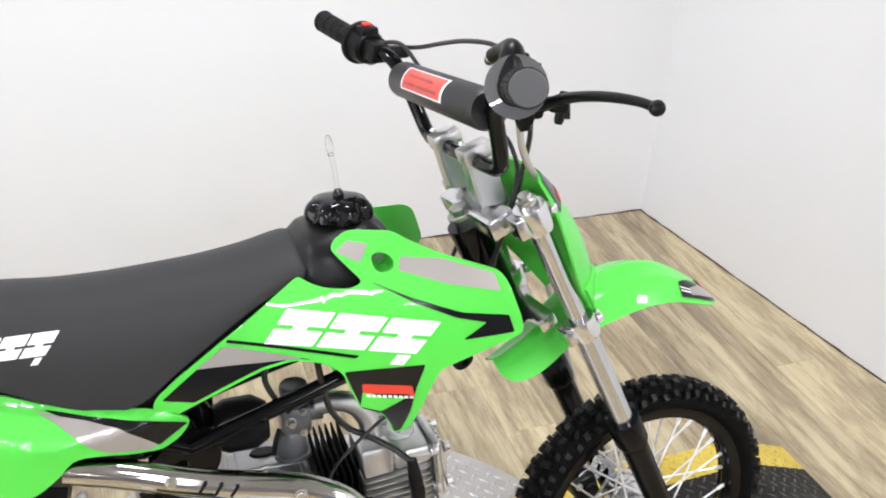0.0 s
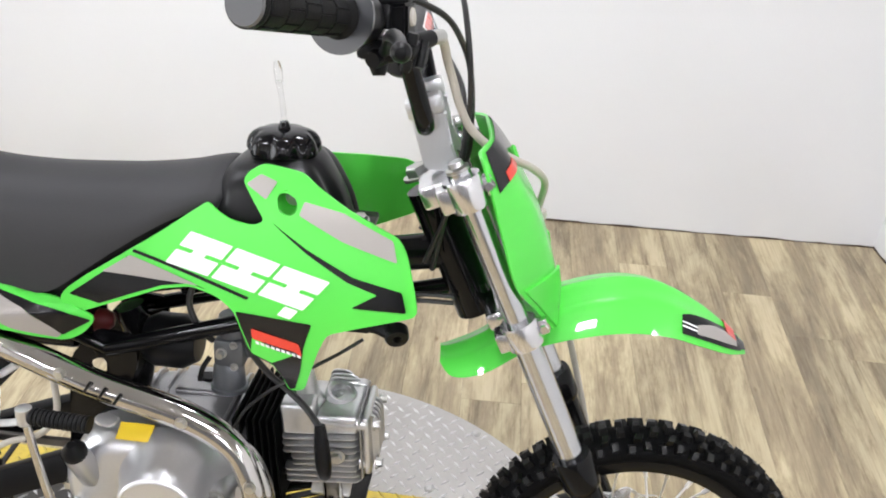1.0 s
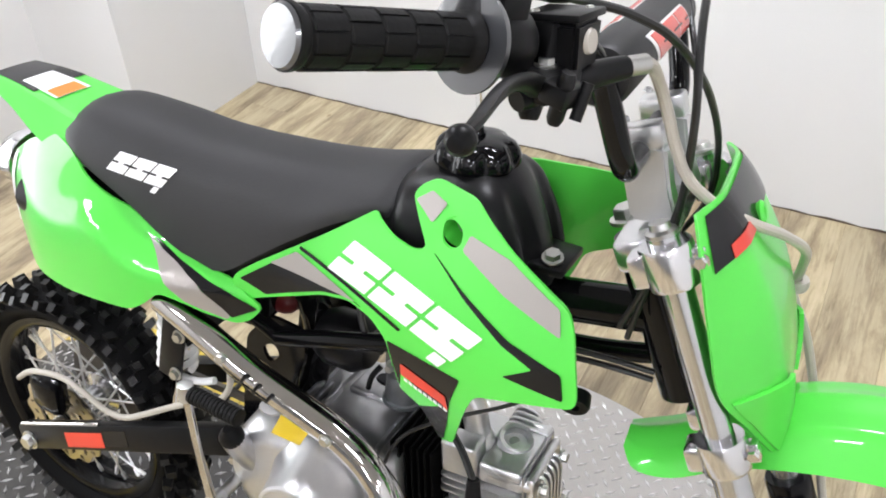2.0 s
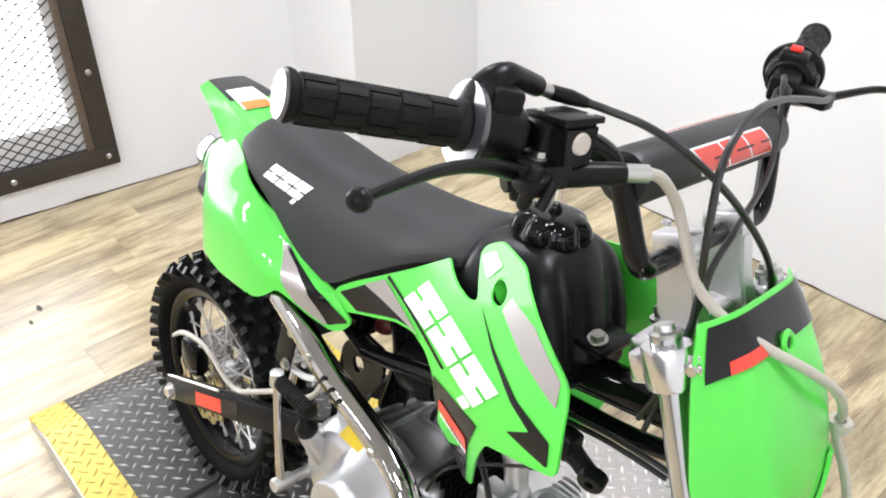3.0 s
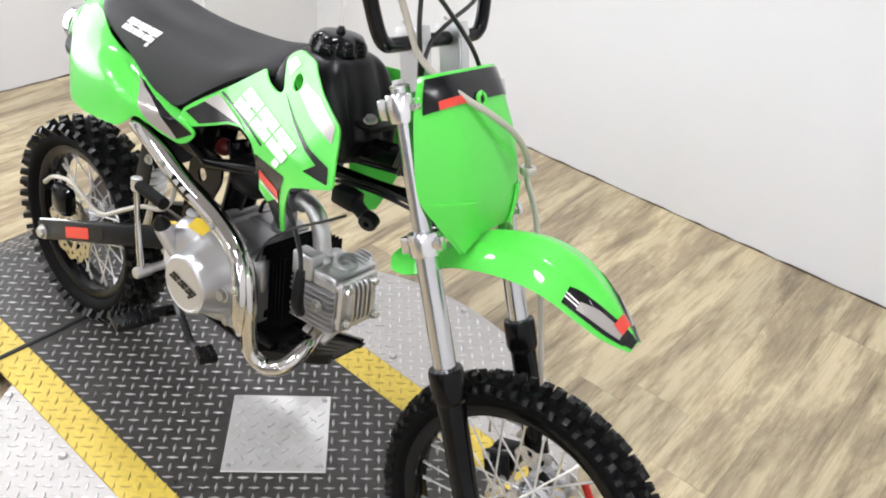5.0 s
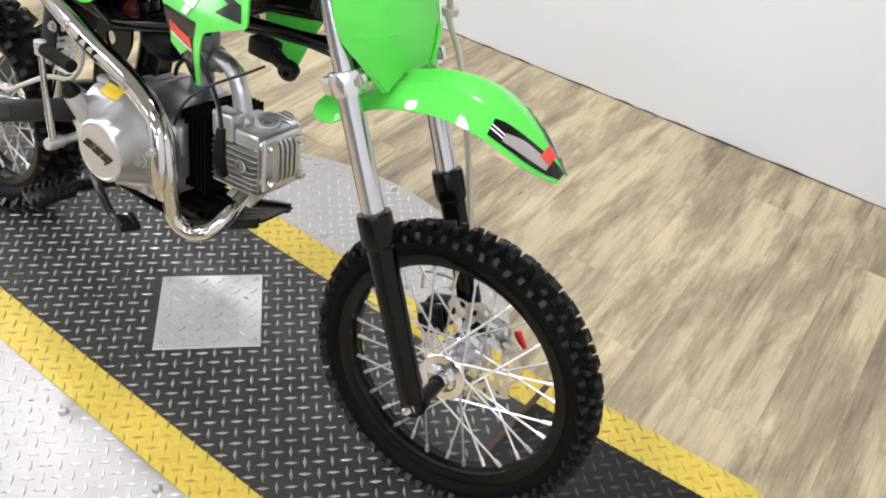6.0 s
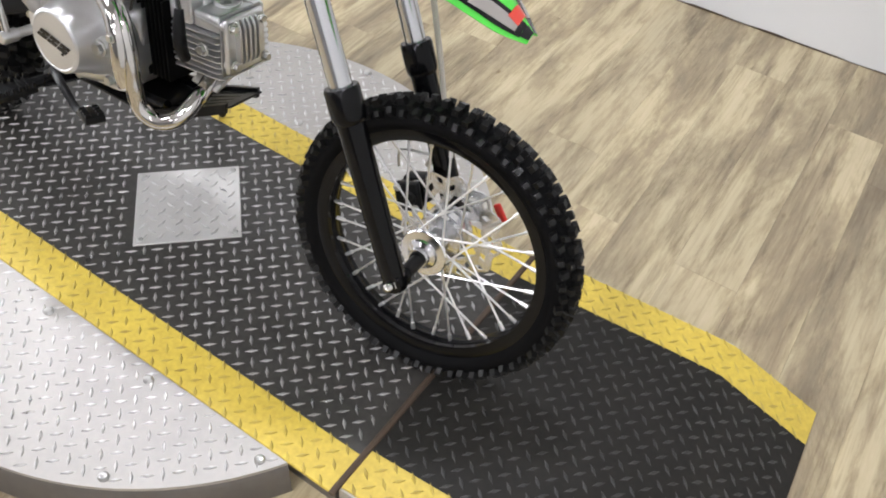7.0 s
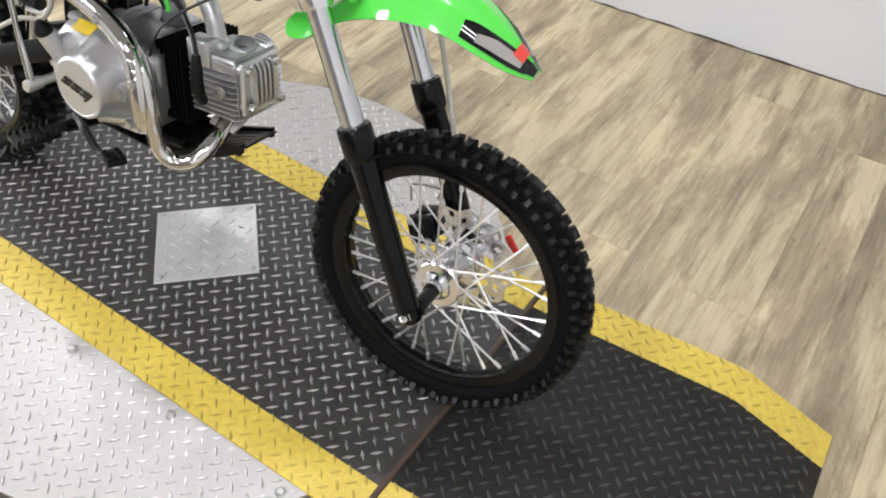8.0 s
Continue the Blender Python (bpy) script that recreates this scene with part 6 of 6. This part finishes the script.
part("valve_port", lathe([(0.016, -0.010), (0.0215, -0.012), (0.0235, -0.009), (0.0245, 0.014), (0.016, 0.014)], 32, m=at, closed=True), ALU, head, "round open valve port with a bright lip")
part("valve_stem", lathe([(0, -0.003), (0.007, -0.003), (0.009, 0.004), (0.0158, 0.008), (0, 0.010)], 20, m=at), CAST_DARK, head)
part("valve_cap", lathe([(0, -0.004), (0.023, -0.004), (0.026, 0.0), (0.026, 0.02), (0, 0.02)], 28, m=ENG @ Matrix.Translation((0.135, 0.0, -0.064)) @ pose(0, 0, 0, 90, 0, 0)), ALU, head, "round valve cap")
part("side_bolt", bolt_mesh(0.009, 0.010, m=ENG @ Matrix.Translation((0.142, -0.072, -0.006))), BOLT, head)
# intake elbow and carburettor
part("intake_pipe", tube([(0.092, -0.012, 0.512), (0.088, -0.012, 0.537), (0.086, -0.012, 0.541), (0.085, -0.012, 0.545), (0.079, -0.012, 0.568), (0.072, -0.012, 0.592), (0.055, -0.010, 0.616), (0.030, -0.004, 0.624), (0.000, 0.006, 0.618)], [0.021, 0.021, 0.021, 0.0172, 0.0168, 0.0165, 0.0165, 0.0160, 0.0170], 20, 5), ALU, bike, "cast aluminium intake pipe")
CARB_AT = Matrix.Translation((0.0, 0.014, -0.012))
bm = box(-0.058, -0.012, -0.032, 0.022, 0.596, 0.642, 0.008)
lathe([(0, -0.03), (0.018, -0.03), (0.021, -0.02), (0.022, 0.030), (0.020, 0.036), (0, 0.036)], 24, bm, Matrix.Translation((-0.034, -0.006, 0.636)) @ pose(0, 0, 0, 90, 0, 0))
lathe([(0.0, -0.012), (0.017, -0.012), (0.017, 0.012), (0, 0.012)], 20, bm, Matrix.Translation((-0.006, -0.006, 0.622)) @ pose(0, 0, 0, 0, 0, -90))
carb = part("carburettor", bm, CARB, bike, "dark grey cast carburettor", CARB_AT)
part("float_bowl", lathe([(0, -0.022), (0.018, -0.022), (0.023, -0.014), (0.025, 0.018), (0.028, 0.020), (0.028, 0.026), (0, 0.026)], 24, m=Matrix.Translation((-0.042, -0.006, 0.572)) @ pose(0, 0, 0, -90, 0, 0) @ Matrix.Diagonal((1.0, 1, 0.85, 1))), CARB, carb, "grey float bowl")
part("choke_lever", tube([(-0.062, -0.030, 0.612), (-0.070, -0.040, 0.598), (-0.074, -0.042, 0.578)], 0.004, 8, 3), SATIN_BLACK, carb)
part("fuel_hose", tube([(-0.050, -0.036, 0.640), (-0.064, -0.048, 0.664), (-0.080, -0.040, 0.700), (-0.070, -0.030, 0.735)], 0.0045, 10, 5), CABLE, bike, "black fuel hose")
for dz in (0.600, 0.636):
    part("carb_screw", bolt_mesh(0.0045, 0.006, m=Matrix.Translation((-0.026, -0.032, dz))), BOLT, carb)
part("filter_foam", lathe([(0, -0.022), (0.010, -0.019), (0.016, -0.011), (0.018, 0.0), (0.016, 0.011), (0.010, 0.019), (0, 0.022)], 24, m=Matrix.Translation((-0.232, 0.004, 0.630)) @ pose(0, 0, 0, 0, 0, -70)), FILTER_RED, bike, "dark red filter foam under the seat")
part("air_filter", lathe([(0, -0.03), (0.032, -0.026), (0.040, -0.01), (0.040, 0.03), (0.028, 0.05), (0, 0.05)], 28, m=Matrix.Translation((-0.128, -0.010, 0.618)) @ pose(0, 0, 0, 0, 0, -90)), SATIN_BLACK, bike, "black air filter")
part("carb_screw", bolt_mesh(0.006, 0.012, m=Matrix.Translation((-0.044, -0.032, 0.622))), BOLT, carb)
bm = box(0.128, 0.178, -0.064, -0.032, 0.690, 0.722, 0.006)
tube([(0.166, -0.050, 0.704), (0.186, -0.052, 0.700), (0.204, -0.054, 0.694)], [0.016, 0.012, 0.012], 10, 4, bm=bm, flat=0.7)
lathe([(0.006, -0.010), (0.015, -0.010), (0.017, -0.007), (0.017, 0.007), (0.006, 0.009)], 20, bm, Matrix.Translation((0.212, -0.054, 0.691)) @ pose(0, 0, 0, 20, 0, 15), closed=True)
part("ignition_coil", bm, SATIN_BLACK, bike, "black ignition coil")
part("ignition_cap", tube([(0.118, -0.098, 0.560), (0.122, -0.103, 0.532), (0.126, -0.105, 0.500), (0.126, -0.094, 0.474)], [0.0075, 0.0105, 0.0115, 0.009], 14, 4), SATIN_BLACK, bike, "black spark plug cap")
member("ignition_lead", [(0.122, -0.101, 0.553), (0.094, -0.080, 0.574), (0.062, -0.062, 0.590), (0.034, -0.050, 0.604), (0.008, -0.055, 0.645), (-0.004, -0.062, 0.700), (-0.008, -0.064, 0.728)], 0.0048, CABLE, "black ignition lead", 8)
member("wiring_loom", [(-0.016, -0.080, 0.500), (-0.008, -0.078, 0.528), (0.014, -0.077, 0.566), (0.066, -0.075, 0.612), (0.130, -0.070, 0.655), (0.168, -0.062, 0.682)], 0.0026, CABLE, "black wiring lead", 8)

# -- exhaust --
pipe_line = [(0.126, -0.035, 0.412), (0.136, -0.076, 0.396), (0.126, -0.116, 0.366), (0.096, -0.134, 0.354), (0.070, -0.146, 0.373), (0.060, -0.150, 0.420), (0.050, -0.148, 0.485), (0.022, -0.140, 0.534),
             (-0.052, -0.128, 0.572), (-0.170, -0.122, 0.605), (-0.285, -0.114, 0.642), (-0.400, -0.092, 0.672)]
part("exhaust_pipe", tube(pipe_line, 0.0152, 18, 8), CHROME, bike, "chromed exhaust pipe")
shield_line = [(0.050, -0.160, 0.412), (0.046, -0.160, 0.450), (0.038, -0.155, 0.497), (0.010, -0.144, 0.544), (-0.056, -0.134, 0.577), (-0.180, -0.129, 0.610), (-0.285, -0.120, 0.644), (-0.345, -0.112, 0.657)]
bm = tube(shield_line, [0.011, 0.0165, 0.0175, 0.019, 0.020, 0.020, 0.019, 0.018], 18, 8)
shield = part("heat_shield", bm, CHROME, bike, "chromed exhaust heat shield with slots")
for k in range(3):
    f = Vector((-0.142, -0.1485, 0.604)).lerp(Vector((-0.182, -0.1465, 0.617)), k / 2)
    part("shield_slot", box(-0.0022, 0.0022, -0.004, 0.002, -0.010, 0.010, 0.001, m=Matrix.Translation(f) @ pose(0, 0, 0, 0, 32, 0) @ pose(0, 0, 0, 8, 0, 0)), SATIN_BLACK, shield)
for p in ((-0.056, -0.153, 0.580), (0.040, -0.172, 0.502), (-0.220, -0.143, 0.630)):
    part("shield_bolt", bolt_mesh(0.0065, 0.006, m=Matrix.Translation(p)), BOLT, shield)
part("exhaust_flange", box(-0.03, 0.03, -0.024, 0.024, -0.004, 0.004, 0.003, m=Matrix.Translation((0.126, -0.030, 0.414)) @ pose(0, 0, 0, 25, 0, 0)), ALU, bike)
part("silencer", tube([(-0.400, -0.080, 0.690), (-0.50, -0.070, 0.705), (-0.63, -0.060, 0.715)], [0.026, 0.036, 0.034], 22, 4), SATIN_BLACK, bike, "black silencer under the tail")

# -- hoses and cables --
member("brake_hose", [(0.236, -0.196, 1.111), (0.242, -0.168, 1.104), (0.248, -0.140, 1.080), (0.257, -0.127, 1.053), (0.267, -0.116, 1.024), (0.282, -0.106, 0.996), (0.308, -0.084, 0.970), (0.342, -0.054, 0.948), (0.371, -0.018, 0.928), (0.394, 0.026, 0.898), (0.398, 0.080, 0.850), (0.398, 0.094, 0.815),
                      (0.436, 0.106, 0.735), (0.506, 0.112, 0.522), (0.530, 0.105, 0.42), (0.520, 0.09, 0.36)], 0.0052, HOSE, "beige front brake hose", 10, 8, STEER)
part("hose_clip", lathe([(0.006, -0.006), (0.0125, -0.006), (0.014, 0), (0.0125, 0.006), (0.006, 0.006)], 20, m=aim((0.398, 0.090, 0.830), (0.400, 0.094, 0.800)), closed=True), HOSE, bike, "cream ring clip on the hose", STEER)
member("rear_brake_hose", [(-0.700, -0.108, 0.372), (-0.655, -0.112, 0.406), (-0.585, -0.114, 0.425), (-0.535, -0.115, 0.416), (-0.490, -0.116, 0.402), (-0.448, -0.117, 0.408), (-0.404, -0.117, 0.435), (-0.334, -0.108, 0.478), (-0.292, -0.090, 0.486), (-0.268, -0.083, 0.519), (-0.266, -0.080, 0.556), (-0.275, -0.070, 0.590)],
       0.0048, HOSE, "grey rear brake hose", 10, 8)
member("breather_hose", [(-0.335, -0.050, 0.575), (-0.352, -0.050, 0.562), (-0.387, -0.050, 0.535), (-0.409, -0.050, 0.494), (-0.402, -0.050, 0.468), (-0.362, -0.046, 0.466), (-0.335, -0.040, 0.475)], 0.0058, WHITE, "white hose looped behind the bracket", 10, 8)
member("throttle_cable", [(0.174, -0.206, 1.152), (0.190, -0.188, 1.147), (0.221, -0.164, 1.138), (0.252, -0.130, 1.115), (0.277, -0.050, 1.057), (0.289, 0.047, 0.973), (0.285, 0.070, 0.90), (0.23, 0.045, 0.81)], 0.0036, CABLE, "black throttle cable", 8, 8, STEER)
member("clutch_cable", [(0.225, 0.245, 1.122), (0.238, 0.184, 1.126), (0.246, 0.100, 1.140), (0.250, 0.020, 1.150), (0.258, -0.058, 1.149), (0.267, -0.112, 1.118), (0.277, -0.120, 1.052), (0.278, -0.098, 0.985), (0.270, -0.070, 0.90), (0.24, -0.05, 0.80)],
       0.0036, CABLE, "black clutch cable", 8, 8, STEER)
member("switch_lead", [(0.185, 0.190, 1.136), (0.201, 0.152, 1.134), (0.224, 0.118, 1.091), (0.245, 0.067, 1.059), (0.268, -0.033, 1.035), (0.274, -0.076, 1.010), (0.276, -0.085, 0.965), (0.262, -0.06, 0.870), (0.25, -0.05, 0.79)], 0.0034, CABLE, "black switch lead", 8, 8, STEER)
for z in (0.745, 0.735):
    member("loom", [(0.285, -0.030, z), (0.20, -0.035, z - 0.002), (0.10, -0.04, z - 0.02)], 0.0035, CABLE, "", 8)

bracket = part("shock_bracket", box(-0.024, 0.018, -0.003, 0.003, -0.060, 0.075, 0.002, m=Matrix.Translation((-0.385, -0.064, 0.530)) @ pose(0, 0, 0, 0, 12, 0)), SATIN_BLACK, bike, "black shock bracket")
for z in (0.487, 0.560):
    part("bracket_bolt", bolt_mesh(0.008, 0.008, m=Matrix.Translation((-0.383 + (z - 0.487) * 0.21, -0.068, z))), BOLT, bracket)

# ---- floor boards ----
floor = thing("floor", "worn light oak laminate floor of staggered boards", "floor", kind="structure")
PLANK, LONG = 0.152, 1.21
turn = pose(0, 0, 0, 0, 0, 1.8)
board = finish("board", box(0.0002, PLANK - 0.0002, 0.0002, LONG - 0.0002, -0.012, 0, 0.0004, seg=1), WOOD)
rng = random.Random(4)
for i in range(-24, 26):
    off = rng.uniform(0, LONG)
    for j in range(-7, 4):
        p = turn @ Vector((i * PLANK, j * LONG + off, 0))
        mid = turn @ Vector((i * PLANK + PLANK / 2, j * LONG + off + LONG / 2, 0))
        if -2.6 + 0.085 * min(mid.y, 0) < mid.x < 2.0 - 0.18 * min(mid.y, 1.0) and -6.4 < mid.y < 2.2:
            part("board", board, WOOD, floor, m=Matrix.Translation((p.x, p.y, FLOOR)) @ turn)
for x, y, r in ((-1.62, -0.16, 0.011), (-1.57, -0.20, 0.008)):
    blot = lathe([(0, 0.0008), (r * 0.7, 0.0007), (r, 0.0001), (0, 0.0001)], 9, m=Matrix.Translation((x, y, FLOOR)) @ pose(0, 0, 0, 90, 0, 0) @ Matrix.Diagonal((1.6, 1, 0.7, 1)))
    part("scuff_mark", blot, RUBBER, floor, "small dark scuff")
